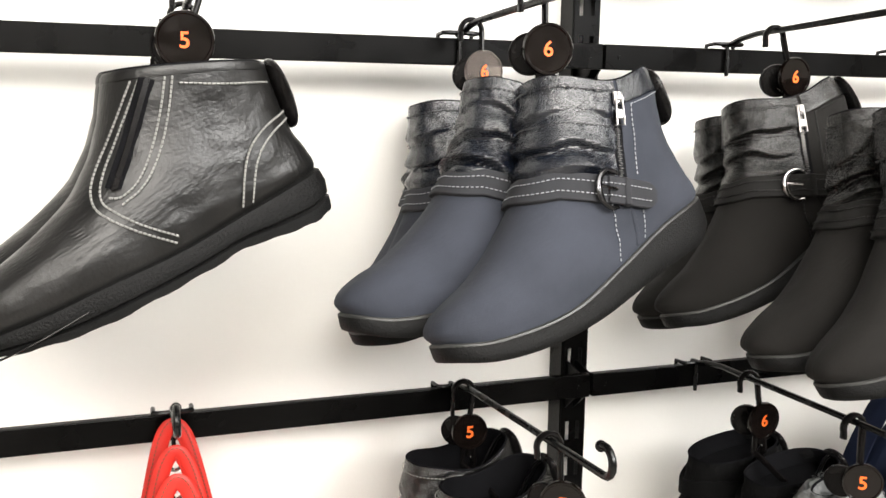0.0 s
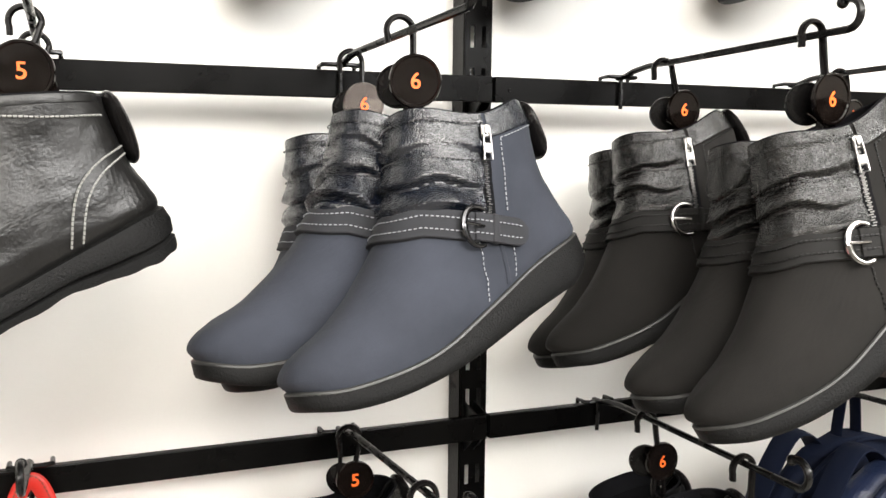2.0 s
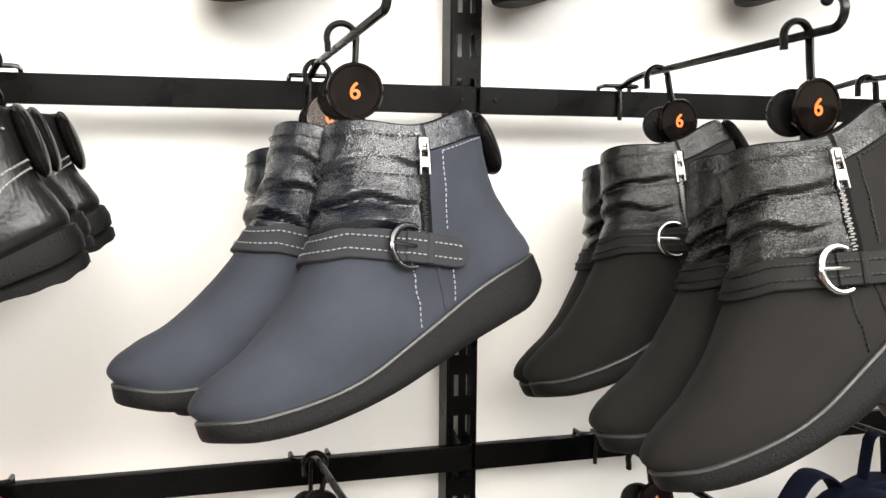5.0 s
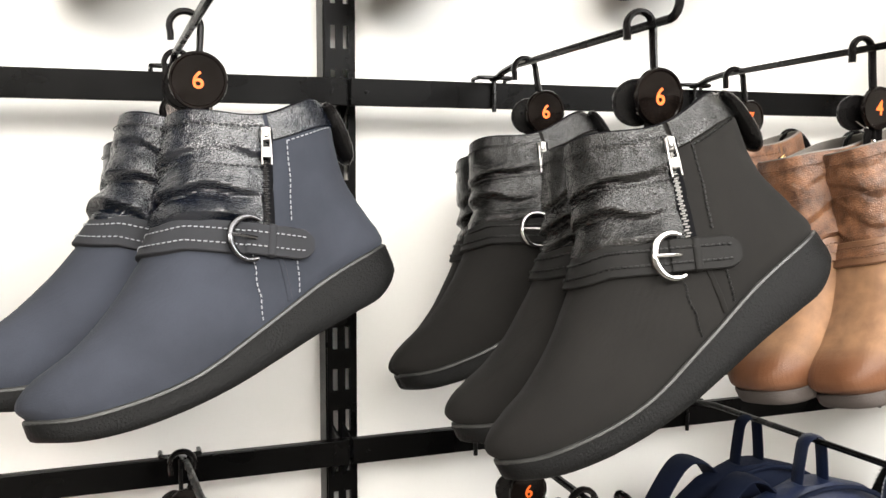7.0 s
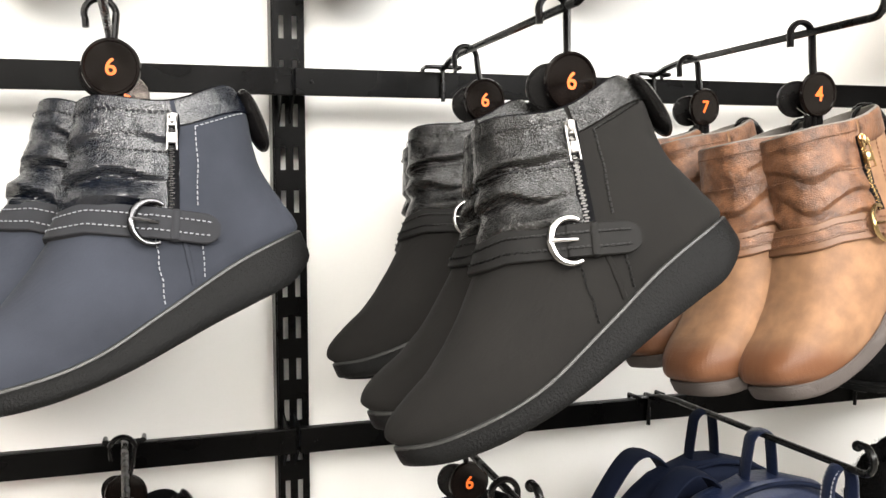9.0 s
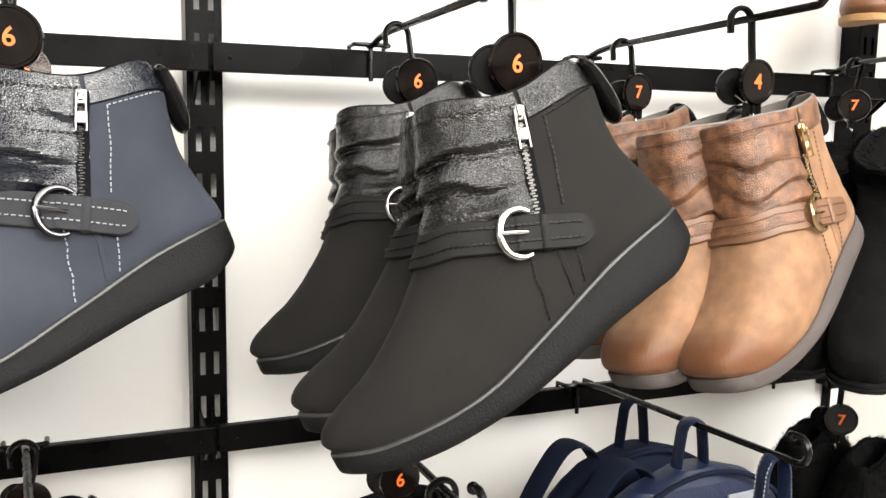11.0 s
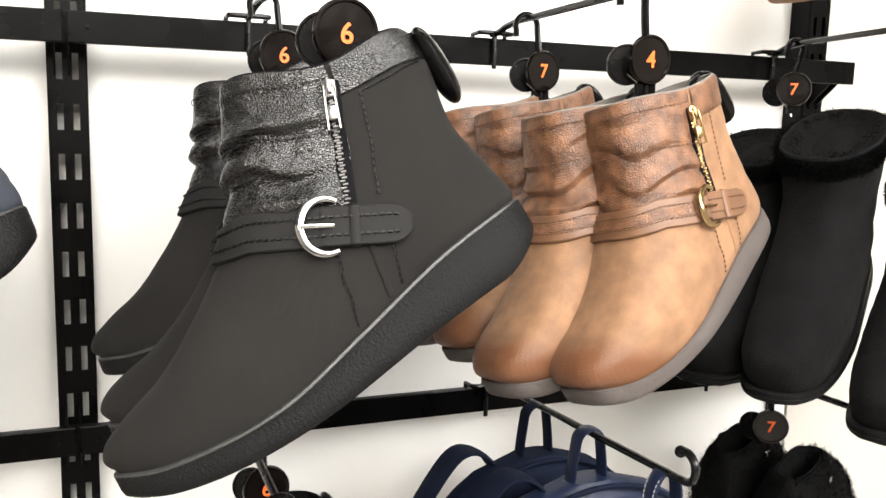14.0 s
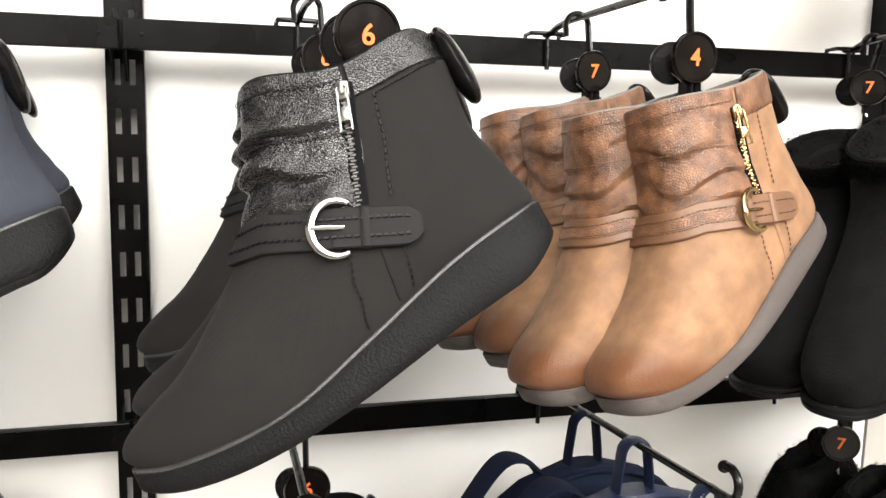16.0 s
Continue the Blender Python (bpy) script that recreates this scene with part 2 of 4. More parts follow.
def curve_at(xs, ys, x):
    """Smooth interpolation through a short table."""
    xs, ys = tuple(xs), tuple(ys)
    d = SLOPES.get((xs, ys))
    if d is None:
        d = SLOPES[(xs, ys)] = [float(q) for q in np.gradient(np.array(ys, float), np.array(xs, float))]
    x = min(max(float(x), xs[0]), xs[-1])
    i = 0
    while i < len(xs) - 2 and x > xs[i + 1]:
        i += 1
    h = xs[i + 1] - xs[i]
    t = (x - xs[i]) / h
    u = 1 - t
    return (1 + 2 * t) * u * u * ys[i] + t * u * u * h * d[i] + t * t * (3 - 2 * t) * ys[i + 1] - t * t * u * h * d[i + 1]


# ---- the room ----
UP_Y, BAR_Y, Z_TOP, Z_LOW = 0.020, -0.030, 1.520, 1.112
# floor and ceiling are unseen, added to hold and return the lamps' light
structure("floor", Mesh().box(-3.2, 3.6, -6.2, 0.3, -0.1, 0.0), FLOOR)
structure("ceiling", Mesh().box(-3.2, 3.6, -6.2, 0.3, 2.80, 2.9), CEIL)
# stretch right of the second upright, in the darker cream tone
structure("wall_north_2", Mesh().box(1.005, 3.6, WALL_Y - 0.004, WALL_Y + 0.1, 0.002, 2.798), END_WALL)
structure("wall_north", Mesh().box(-3.2, 1.003, WALL_Y, WALL_Y + 0.1, 0.002, 2.798), WALL)
structure("trim", Mesh().box(0.964, 0.972, WALL_Y - 0.012, WALL_Y - 0.0005, 0.0, 1.06, 0.001), STEEL)
# three walls out of view, added to close the room and return light
structure("wall_south", Mesh().box(-3.2, 3.6, -6.2, -6.1, 0.002, 2.798), UNSEEN_WALL)
structure("wall_west", Mesh().box(-3.2, -3.1, -6.098, WALL_Y - 0.002, 0.002, 2.798), UNSEEN_WALL)
structure("wall_east", Mesh().box(3.5, 3.6, -6.098, WALL_Y - 0.002, 0.002, 2.798), UNSEEN_WALL)
# fixtures out of view, added where the lamps hang
for lx, ly, watts, tone in LAMPS:
    panel = thing("unseen_ceiling_light", (lx, ly, 2.80), "unseen rectangular ceiling light added at a lamp, switched on", "ceiling light", "ceiling lights")
    part("frame", Mesh().box(-0.91, 0.91, -0.56, 0.56, -0.012, -0.001, 0.003), CEIL, panel)
    part("diffuser", Mesh().box(-0.88, 0.88, -0.53, 0.53, -0.018, -0.0125), LED, panel)


# ---- wall system ----
def upright(x, z0=0.06):
    up = thing("slotted_upright", (x, UP_Y, 0), "black powder-coated steel upright with two rows of slots", "shop upright", "uprights")
    z1, pitch = 2.36, 0.05
    xs = (-0.017, -0.0105, -0.0045, 0.0045, 0.0105, 0.017)
    n = int((z1 - z0) / pitch)
    zs = [z0 + i * pitch + d for i in range(n) for d in (0, 0.012, 0.038)] + [z1]
    web = Mesh()
    web.v = [(x_, 0.0, z_) for z_ in zs for x_ in xs]
    web.f = [(r * 6 + c, r * 6 + c + 1, r * 6 + c + 7, r * 6 + c + 6) for r in range(len(zs) - 1) for c in range(5) if not (r % 3 == 1 and c in (1, 3))]
    face = part("slotted_face", web, STEEL, up, smooth=0)
    solid = face.modifiers.new("sheet", "SOLIDIFY")
    solid.thickness, solid.offset = 0.002, 0.0
    for a in (-0.019, 0.017):
        part("flange", Mesh().box(a, a + 0.002, 0.0, WALL_Y - UP_Y - 0.0005, z0, z1, 0.0006), STEEL, up, smooth=0)
    return up


upright(-0.001)
upright(0.968, 1.06)
upright(-0.980)


def bracket(x, z):
    m = Mesh()
    for s in (-0.0075, 0.0055):
        rows = [[(s, -0.038, -0.014), (s + 0.002, -0.038, -0.014), (s + 0.002, -0.038, 0.014), (s, -0.038, 0.014)],
                [(s, 0.012, -0.055), (s + 0.002, 0.012, -0.055), (s + 0.002, 0.012, 0.022), (s, 0.012, 0.022)]]
        m.grid(rows, wrap=True, caps=True)
    m.box(-0.009, 0.009, -0.039, -0.0375, -0.014, 0.014)
    ob = thing("bar_bracket", (x, UP_Y, z), "small black steel bracket hooked into the upright", "bracket", "brackets")
    part("bracket_plate", m, STEEL, ob, smooth=0)


def rail(x0, x1, z):
    ob = thing("wall_bar", ((x0 + x1) / 2, BAR_Y, z), "flat black steel bar carrying display hooks", "display bar", "wall bars")
    h = (x1 - x0) / 2
    part("bar", Mesh().box(-h, h, 0, 0.010, -0.015, 0.015, 0.0012), STEEL, ob, smooth=0)
    for s in (-1, 1):
        part("rivet", Mesh().lathe([(0.0001, 0.0012), (0.0018, 0.001), (0.0022, 0)], Matrix.Translation((s * (h - 0.018), -0.0002, 0.0)) @ pose(0, 0, 0, 90)), STEEL, ob)


for zz in (Z_TOP, Z_LOW, 1.93):
    rail(-0.990, -0.0035, zz)
    rail(0.0, 0.990, zz)
    for xx in (-0.006, 0.968):
        bracket(xx, zz)


def prong(x, z, tip, skew=0.0, group="upper display hooks"):
    """A wire hook hung over a bar at (x, z), reaching out to y = tip with its end curled up."""
    ob = thing("display_hook", (x, BAR_Y, z), "black wire display hook clipped over the bar, end curled up", "display hook", group)
    top = 0.019
    clip = Mesh()
    clip.tube([(-0.020, 0.012, 0.006), (-0.020, 0.012, top), (-0.020, -0.006, top + 0.001), (-0.014, -0.008, top + 0.001), (0.014, -0.008, top + 0.001),
               (0.020, -0.006, top + 0.001), (0.020, 0.012, top), (0.020, 0.012, 0.006)], 0.0026)
    part("clip_loop", clip, WIRE, ob)
    part("clip_leg", Mesh().tube([(0.0, 0.006, top), (0.0, -0.0035, top), (0.0, -0.0045, 0.0), (0.0, -0.0045, -0.019)], 0.0026), WIRE, ob)
    length = BAR_Y - tip
    pts = [(0, 0.002, top), (0, -0.012, top + 0.001), (0.1 * skew, -0.03, top + 0.006)]
    pts += [(skew * k / 6, -length * k / 6, top + 0.008 + 0.012 * k / 6) for k in range(1, 7)]
    for k in range(1, 10):
        a = k * 0.42
        pts.append((skew, -length - 0.013 * math.sin(a), top + 0.020 + 0.013 * (1 - math.cos(a))))
    part("prong", Mesh().tube(pts, 0.0036, n=10), WIRE, ob)
    part("tip", Mesh().ball(pts[-1], 0.0052), WIRE, ob)
    return ob


# ---- footwear ----
class Last:
    """The outer form of an ankle boot: toe along +x, sole down, inner and outer side at -y and +y."""
    V = (0, 0.12, 0.22, 0.32, 0.42, 0.52, 0.62, 0.72, 0.82, 0.92, 1.0)

    def __init__(self, front, back, width, scale=1.0, blunt=2.3, heel=0.74, dip=0.0, seed=0.0, sag=(0, -1, -9, -18.5, -17, -8, 0)):
        self.fx, self.fz = [p[0] for p in front], [p[1] for p in front]
        self.bx, self.bz = [p[0] for p in back], [p[1] for p in back]
        self.w, self.k, self.blunt, self.heel, self.dip, self.seed = width, scale / 1000, blunt, heel, dip, seed
        self.sag = sag
        self.tab = {}

    def ends(self, v):
        key = round(v, 5)
        if key not in self.tab:
            self.tab[key] = tuple(curve_at(self.V, t, v) for t in (self.fx, self.fz, self.bx, self.bz, self.w))
        return self.tab[key]

    def side(self, s, v):
        fx, fz, bx, bz, _ = self.ends(v)
        x = bx + (fx - bx) * s
        z = bz + (fz - bz) * s
        sag = curve_at((0, 0.2, 0.43, 0.63, 0.8, 0.92, 1), self.sag, s)
        dip = -self.dip * math.sin(math.pi * s) ** 2 * max(0.0, (v - 0.55) / 0.45) ** 1.5
        return x, z + dip + sag * max(0.0, 1 - v / 0.62) ** 1.6

    def at(self, a, v, off=0.0):
        """The place at angle a (0 front, pi back, outer side between) and height v, off metres outside."""
        v = min(max(v, 0.0), 1.0)
        p = self._raw(a, v)
        if off:
            e = 1e-2
            da = self._raw(a + e, v) - self._raw(a - e, v)
            dv = self._raw(a, min(1, v + e)) - self._raw(a, max(0, v - e))
            n = dv.cross(da)
            if n.length > 1e-12:
                n.normalize()
                if n.dot(p - Vector((self.k * 90, 0, p.z))) < 0:
                    n = -n
                p = p + n * off
        return p

    def _raw(self, a, v):
        c = math.cos(a)
        s = 0.5 + 0.5 * c
        x, z = self.side(s, v)
        w = self.ends(v)[4]
        n = 2.0 + (self.blunt - 2.0) * (1 - 0.5 * v)
        f = max(0.0, 1 - abs(c) ** n) ** (1 / n)
        low = max(0.0, 1 - v)
        t = min(max((s - 0.15) / 0.5, 0), 1)
        w *= 1 - (1 - self.heel) * low * (1 - t * t * (3 - 2 * t))
        y = w * f * (1 if math.sin(a) >= 0 else -1)
        bend = 5.0 * low * math.sin(math.pi * min(1, max(0, s))) * 0.6
        return Vector((x, y - bend, z)) * self.k

    def find(self, x, z):
        """The (a, v) of a place given in the side view, in millimetres."""
        best = None
        for v in np.linspace(0, 1, 81):
            fx, fz, bx, bz, _ = self.ends(float(v))
            s = (x - bx) / (fx - bx)
            if -0.02 <= s <= 1.02:
                s = min(max(s, 0), 1)
                d = abs(self.side(s, float(v))[1] - z)
                if best is None or d < best[0]:
                    best = (d, s, float(v))
        for v in np.linspace(best[2] - 0.0125, best[2] + 0.0125, 41):
            v = min(max(float(v), 0.0), 1.0)
            fx, fz, bx, bz, _ = self.ends(v)
            s = min(max((x - bx) / (fx - bx), 0), 1)
            d = abs(self.side(s, v)[1] - z)
            if d < best[0]:
                best = (d, s, v)
        return math.acos(min(1, max(-1, 2 * best[1] - 1))), best[2]


def sweep(last, path, half, lift, rim=0.0004, steps=None, side=1):
    """A strip of leather along (a, v) places, half metres wide to each side, lift above the surface."""
    rows = []
    pts = [last.at(side * a, v) for a, v in path]
    for i, (a, v) in enumerate(path):
        d = (pts[min(i + 1, len(pts) - 1)] - pts[max(i - 1, 0)]).normalized()
        e = 0.02
        up = (last.at(side * a, min(1, v + e)) - last.at(side * a, max(0, v - e)))
        up = (up - d * up.dot(d)).normalized()
        nrm = d.cross(up)
        if nrm.dot(last.at(side * a, v, 0.004) - pts[i]) < 0:
            nrm = -nrm
        h = half[i] if isinstance(half, list) else half
        o = pts[i]
        rows.append([o - up * h + nrm * rim, o - up * h + nrm * lift * 0.85, o - up * h * 0.93 + nrm * lift, o + up * h * 0.93 + nrm * lift,
                     o + up * h + nrm * lift * 0.85, o + up * h + nrm * rim])
    return Mesh().grid(rows), rows


def stitch(mesh, line, normal_of, pitch=0.0044, long=0.0027, r=0.00040):
    """Dashes of thread along a line of places."""
    pts = [Vector(p) for p in line]
    marks = [0.0]
    for a, b in zip(pts, pts[1:]):
        marks.append(marks[-1] + (b - a).length)

    def along(at, i):
        while i < len(marks) - 2 and at > marks[i + 1]:
            i += 1
        gap = max(1e-9, marks[i + 1] - marks[i])
        return pts[i].lerp(pts[i + 1], min(1.0, (at - marks[i]) / gap)), i
    pos, i = 0.0, 0
    while pos + long < marks[-1]:
        p, i = along(pos, i)
        q, _ = along(pos + long, i)
        pos += pitch
        d = q - p
        if d.length < 1e-6:
            continue
        d.normalize()
        n = normal_of(p)
        s = d.cross(n).normalized() * r * 1.5
        n = n * r * 1.6
        mesh.add([p - s, p + s, q + s, q - s, p - s * 0.6 + n, p + s * 0.6 + n, q + s * 0.6 + n, q - s * 0.6 + n],
                 [(4, 5, 6, 7), (0, 1, 5, 4), (1, 2, 6, 5), (2, 3, 7, 6), (3, 0, 4, 7)])
    return mesh


def outward(last):
    k = last.k

    def normal(p):
        n = Vector((max(0, (p.x - 60 * k) * 0.25) if p.x > 60 * k else (p.x - 60 * k) * 0.15, p.y * 1.4, 0.012))
        return n.normalized()
    return normal


def line_on(last, places, side=1, off=0.0008, n=8):
    """A dense line over the surface through side-view places (millimetres)."""
    av = [last.find(x, z) for x, z in places]
    out = []
    for (a0, v0), (a1, v1) in zip(av, av[1:]):
        for k in range(n):
            t = k / n
            out.append((a0 + (a1 - a0) * t, v0 + (v1 - v0) * t))
    out.append(av[-1])
    return [last.at(side * a, v, off) for a, v in out]


def rounded(places, times=2):
    """The same run of places with its corners cut twice."""
    for _ in range(times):
        cut = [places[0]]
        for (x0, z0), (x1, z1) in zip(places, places[1:]):
            cut += [(x0 * 0.75 + x1 * 0.25, z0 * 0.75 + z1 * 0.25), (x0 * 0.25 + x1 * 0.75, z0 * 0.25 + z1 * 0.75)]
        places = cut + [places[-1]]
    return places


def upper_mesh(last, nu=96, nv=52, top=1.0, wobble=0.0):
    rows = []
    for i in range(nv + 1):
        v = top * i / nv
        row = []
        for j in range(nu):
            a = j * math.tau / nu
            p = last.at(a, v)
            if wobble:
                q = noise.noise(p * 38 + Vector((last.seed, 0, 0))) + 0.5 * noise.noise(p * 90)
                p = last.at(a, v, wobble * q)
            row.append(p)
        rows.append(row)
    return Mesh().grid(rows, wrap=True)


def lining_mesh(last, nu=56, thick=0.0028, deep=0.42):
    rows = []
    rows.append([last.at(j * math.tau / nu, 1.0, 0.0002) + Vector((0, 0, 0.0)) for j in range(nu)])
    rows.append([last.at(j * math.tau / nu, 1.0, -thick * 0.4) + Vector((0, 0, 0.0016)) for j in range(nu)])
    rows.append([last.at(j * math.tau / nu, 1.0, -thick) + Vector((0, 0, 0.0006)) for j in range(nu)])
    for v in np.linspace(0.98, 1 - deep, 10):
        rows.append([last.at(j * math.tau / nu, float(v), -thick) for j in range(nu)])
    m = Mesh().grid(rows, wrap=True)
    k = len(m.v) - nu
    m.f.append(tuple(range(k, k + nu)))
    return m


def sole_mesh(last, ground, out=0.004, lugs=0.0, nu=96, levels=((0.0, 0.5), (0.1, 1.0), (0.85, 1.0), (1.0, 0.6))):
    """The outsole: from the feather edge down to the ground curve (x mm, z mm)."""
    gx, gz = [p[0] for p in ground], [p[1] for p in ground]
    rows = []
    base = [last.at(j * math.tau / nu, 0.0) for j in range(nu)]
    mid = Vector((0.13, 0, 0)) * last.k * 1000
    for t, o in levels:
        row = []
        for j, p in enumerate(base):
            q = base[(j + 1) % nu] - base[j - 1]
            n = Vector((q.y, -q.x, 0)).normalized()
            if n.dot(p - mid) < 0:
                n = -n
            g = curve_at(gx, gz, p.x / last.k) * last.k
            if lugs and t == 1.0:
                g += lugs * (1 if (j // 2) % 2 else 0)
            x = p + n * out * o
            row.append(Vector((x.x, x.y, p.z + 0.0012 + (g - p.z - 0.0012) * t)))
        rows.append(row)
    m = Mesh().grid(rows, wrap=True)
    k = len(m.v)
    # underside, drawn in over the ground curve
    inner = []
    for f in (0.66, 0.33, 0.02):
        row = []
        for p in rows[-1]:
            c = Vector((p.x, -0.004, p.z + (0.0015 if f < 0.5 else 0.0)))
            row.append(c + (Vector((p.x, p.y, c.z)) - c) * f)
        inner.append(row)
    m.grid([rows[-1]] + inner, wrap=True)
    return m


def buckle_mesh(centre, along, across, nrm, rx=0.0125, ry=0.0150, r=0.0030):
    """A crescent buckle, thick in its bow and thin at its ends, with a prong."""
    m = Mesh()
    rows = []
    for k in range(33):
        a = radians(62 + k * 236 / 32)
        c, q = math.cos(a), math.sin(a)
        t = r * (0.55 + 0.45 * math.sin(math.pi * k / 32))
        o = centre + along * (c * rx) + across * (q * ry) + nrm * (0.0046 - 0.0045 * abs(k - 16) / 16)
        out = (along * c + across * q).normalized()
        rows.append([o + out * (t * math.cos(b)) + nrm * (t * 0.75 * math.sin(b)) for b in np.linspace(0, math.tau, 11)[:-1]])
    m.grid(rows, wrap=True, caps=True)
    m.tube([centre + along * rx * 0.30 + nrm * 0.003, centre - along * rx * 0.2 + nrm * 0.0058, centre - along * rx * 0.98 + nrm * 0.0074], 0.0014, 0.0010)
    return m


FRONT = [(290, 20), (295, 31), (288, 40), (271, 48), (244, 57), (211, 76), (177, 103), (153, 127), (141, 152), (131, 178), (120, 201)]
BACK = [(-9, 46), (-12, 52), (-11, 60), (-8, 70), (-5, 82), (-2, 94), (0, 107), (0, 120), (-3, 138), (-6, 156), (-3, 177)]
WIDE = [43, 46, 46.5, 45.5, 44, 42, 39.5, 37.5, 37, 37.5, 38]
GROUND = [(-18, 30), (-6, 19), (14, 7), (40, 3), (75, -1), (113, -7), (154, -13), (193, -15), (230, -13), (264, -6), (286, 3), (302, 10)]


def buckle_boot(label, category, upper, panel, strap, thread, metal, sole, group, hand=1, scale=1.0, lining=DARK_LINING, ground=GROUND,
                welt=WELT, front=FRONT, back=BACK, wide=WIDE, folds=0.0095, seed=0.0, puller=True, cuff_thread=None, blunt=2.75, zip_on=0, band=None, teeth_of=None, thick=1.0, dip=14.0, sag=(0, -4, -17, -26.5, -21.5, -12, 0)):
    """An ankle boot with a gathered cuff panel, side zip and buckled strap; hand 1: zip and buckle at +y."""
    boot = thing("ankle_boot", (0, 0, 0), label, category, group)
    last = Last(front, back, wide, scale, blunt=blunt, dip=dip, seed=seed, sag=sag)
    k = last.k
    sd = hand
    part("upper", upper_mesh(last, wobble=0.0007), upper, boot, smooth=0)
    part("lining", lining_mesh(last), lining, boot)
    part("sole", sole_mesh(last, ground, levels=((0.0, 0.5), (0.08, 1.0), (0.7, 1.05), (0.9, 0.85), (1.0, 0.35))), sole, boot, smooth=60)
    # welt line where upper and sole meet
    rim = [last.at(j * math.tau / 96, 0.012, 0.0022) for j in range(96)]
    part("welt", Mesh().tube(rim, 0.0015, 0.0019, n=6, closed=True), welt, boot)
    # strap line: from the front down to its end on the outer side
    run = [(0.0, 0.655)]
    for x in range(146, 57, -4):
        aa, vv = last.find(x, 107.5 - 42.0 * (150 - x) / 90)
        if aa > run[-1][0] + 0.01:
            run.append((aa, vv))
    a_buc, v_buc = last.find(104, 107.5 - 42.0 * 46 / 90)
    a_end = run[-1][0]

    def v_strap(a):
        return float(np.interp(abs(a), [q[0] for q in run], [q[1] for q in run]))

    # gathered cuff panel
    a_z0, v_z0 = last.find(59 + zip_on, 164)
    a_z1, v_z1 = last.find(85 + zip_on, 90)
    rows = []
    for i in range(49):
        q = i / 48
        a_lim = a_z1 + (a_z0 - a_z1) * q
        row = []
        for a in np.linspace(-a_lim * 1.0, a_lim, 91):
            v0 = v_strap(a) + 0.02
            v = v0 + (1.0 - v0) * q
            edge = min(1, 9 * min(q, 1 - q) + 0.05) * min(1, 3.2 * (a_lim - abs(a)) + 0.06)
            p = last.at(a, v)
            drift = 0.30 * math.sin(a * 2.0 + seed) + 0.22 * math.cos(a * 3.1 + 2 * seed) + 0.55 * noise.noise(p * 22 + Vector((seed, 0, 0)))
            w = (q * 3.3 + drift) % 1.0
            bulge = (w / 0.26) ** 2 * (3 - 2 * w / 0.26) if w < 0.26 else (1 - ((w - 0.26) / 0.74) ** 1.4)
            amp = folds * (0.50 + 0.9 * noise.noise(p * 20 + Vector((0, seed, 3)))) * (1.1 - 0.5 * q if q < 0.62 else max(0.16, 0.8 - 2.6 * (q - 0.62)))
            row.append(last.at(a, v, 0.0010 + edge * (bulge * max(amp, 0.0006) + 0.0007 * noise.noise(p * 120))))
        rows.append(row)
    part("cuff_panel", Mesh().grid(rows), panel, boot, "glossy scaled gathered cuff", smooth=0)
    nrm_of = outward(last)
    cuff = Mesh()
    stitch(cuff, [last.at(a, v_strap(a) + 0.02 + (0.98 - v_strap(a)) * 0.56, 0.0034) for a in np.linspace(-a_z0, a_z0, 50)], nrm_of)
    stitch(cuff, [last.at(a, 1 - 0.035, 0.0026) for a in np.linspace(-a_z0, a_z0, 50)], nrm_of)
    tagged(part("cuff_stitching", cuff, cuff_thread or thread, boot), kind="stuff")
    # rear collar
    rows = [[last.at(sd * a, v, 0.0014 * (1 if 0 < i < 3 else 0.2)) for a in np.linspace(a_z0 + 0.06, math.pi * 2 - a_z0 - 0.06, 36)] for i, v in enumerate((0.905, 0.912, 0.99, 1.0))]
    part("rear_collar", Mesh().grid(rows), panel, boot)
    # strap and its tongue
    path = [(a, v_strap(a)) for a in np.linspace(-a_end * 0.98, a_buc + 0.02, 56)]
    m, rows = sweep(last, path, 0.0124 * k * 1000, 0.0046, rim=-0.0005, side=sd)
    part("strap", m, strap, boot)
    sew = Mesh()
    for c in (2, 3):
        line = [r[c] * 0.74 + r[5 - c] * 0.26 + (last.at(sd * path[i][0], path[i][1], 0.0006) - last.at(sd * path[i][0], path[i][1])) for i, r in enumerate(rows)]
        stitch(sew, line, nrm_of, r=0.0004 * thick)
    path = [(a, v_strap(a)) for a in np.linspace(a_buc - 0.03, a_end, 26)]
    half = [0.0122 * k * 1000 * min(1, math.sqrt(max(0.0, 1 - max(0, (i - 20) / 5.4) ** 2))) for i in range(26)]
    m, rows = sweep(last, path, half, 0.0066, rim=0.0040, side=sd)
    part("strap_tongue", m, strap, boot)
    for c in (2, 3):
        stitch(sew, [r[c] * 0.74 + r[5 - c] * 0.26 + nrm_of(r[c]) * 0.0007 for r in rows[:24]], nrm_of, r=0.0004 * thick)
    if band:
        m, _ = sweep(last, [(a, v_strap(a)) for a in np.linspace(-a_end * 0.98, a_buc - 0.12, 56)], 0.0042 * k * 1000, 0.0052, rim=0.0030, side=sd)
        part("strap_band", m, band, boot, "crackled leather strip along the strap")
        m, _ = sweep(last, [(a, v_strap(a)) for a in np.linspace(a_buc - 0.26, a_buc, 12)], [0.0100 * k * 1000 * math.sqrt(min(1.0, 0.15 + i / 4)) for i in range(12)], 0.0062, rim=0.0030, side=sd)
        part("strap_patch", m, strap, boot)
    # keeper loop
    mid = path[10]
    o = last.at(sd * mid[0], mid[1], 0.0074)
    o2 = last.at(sd * path[9][0], path[9][1], 0.0074)
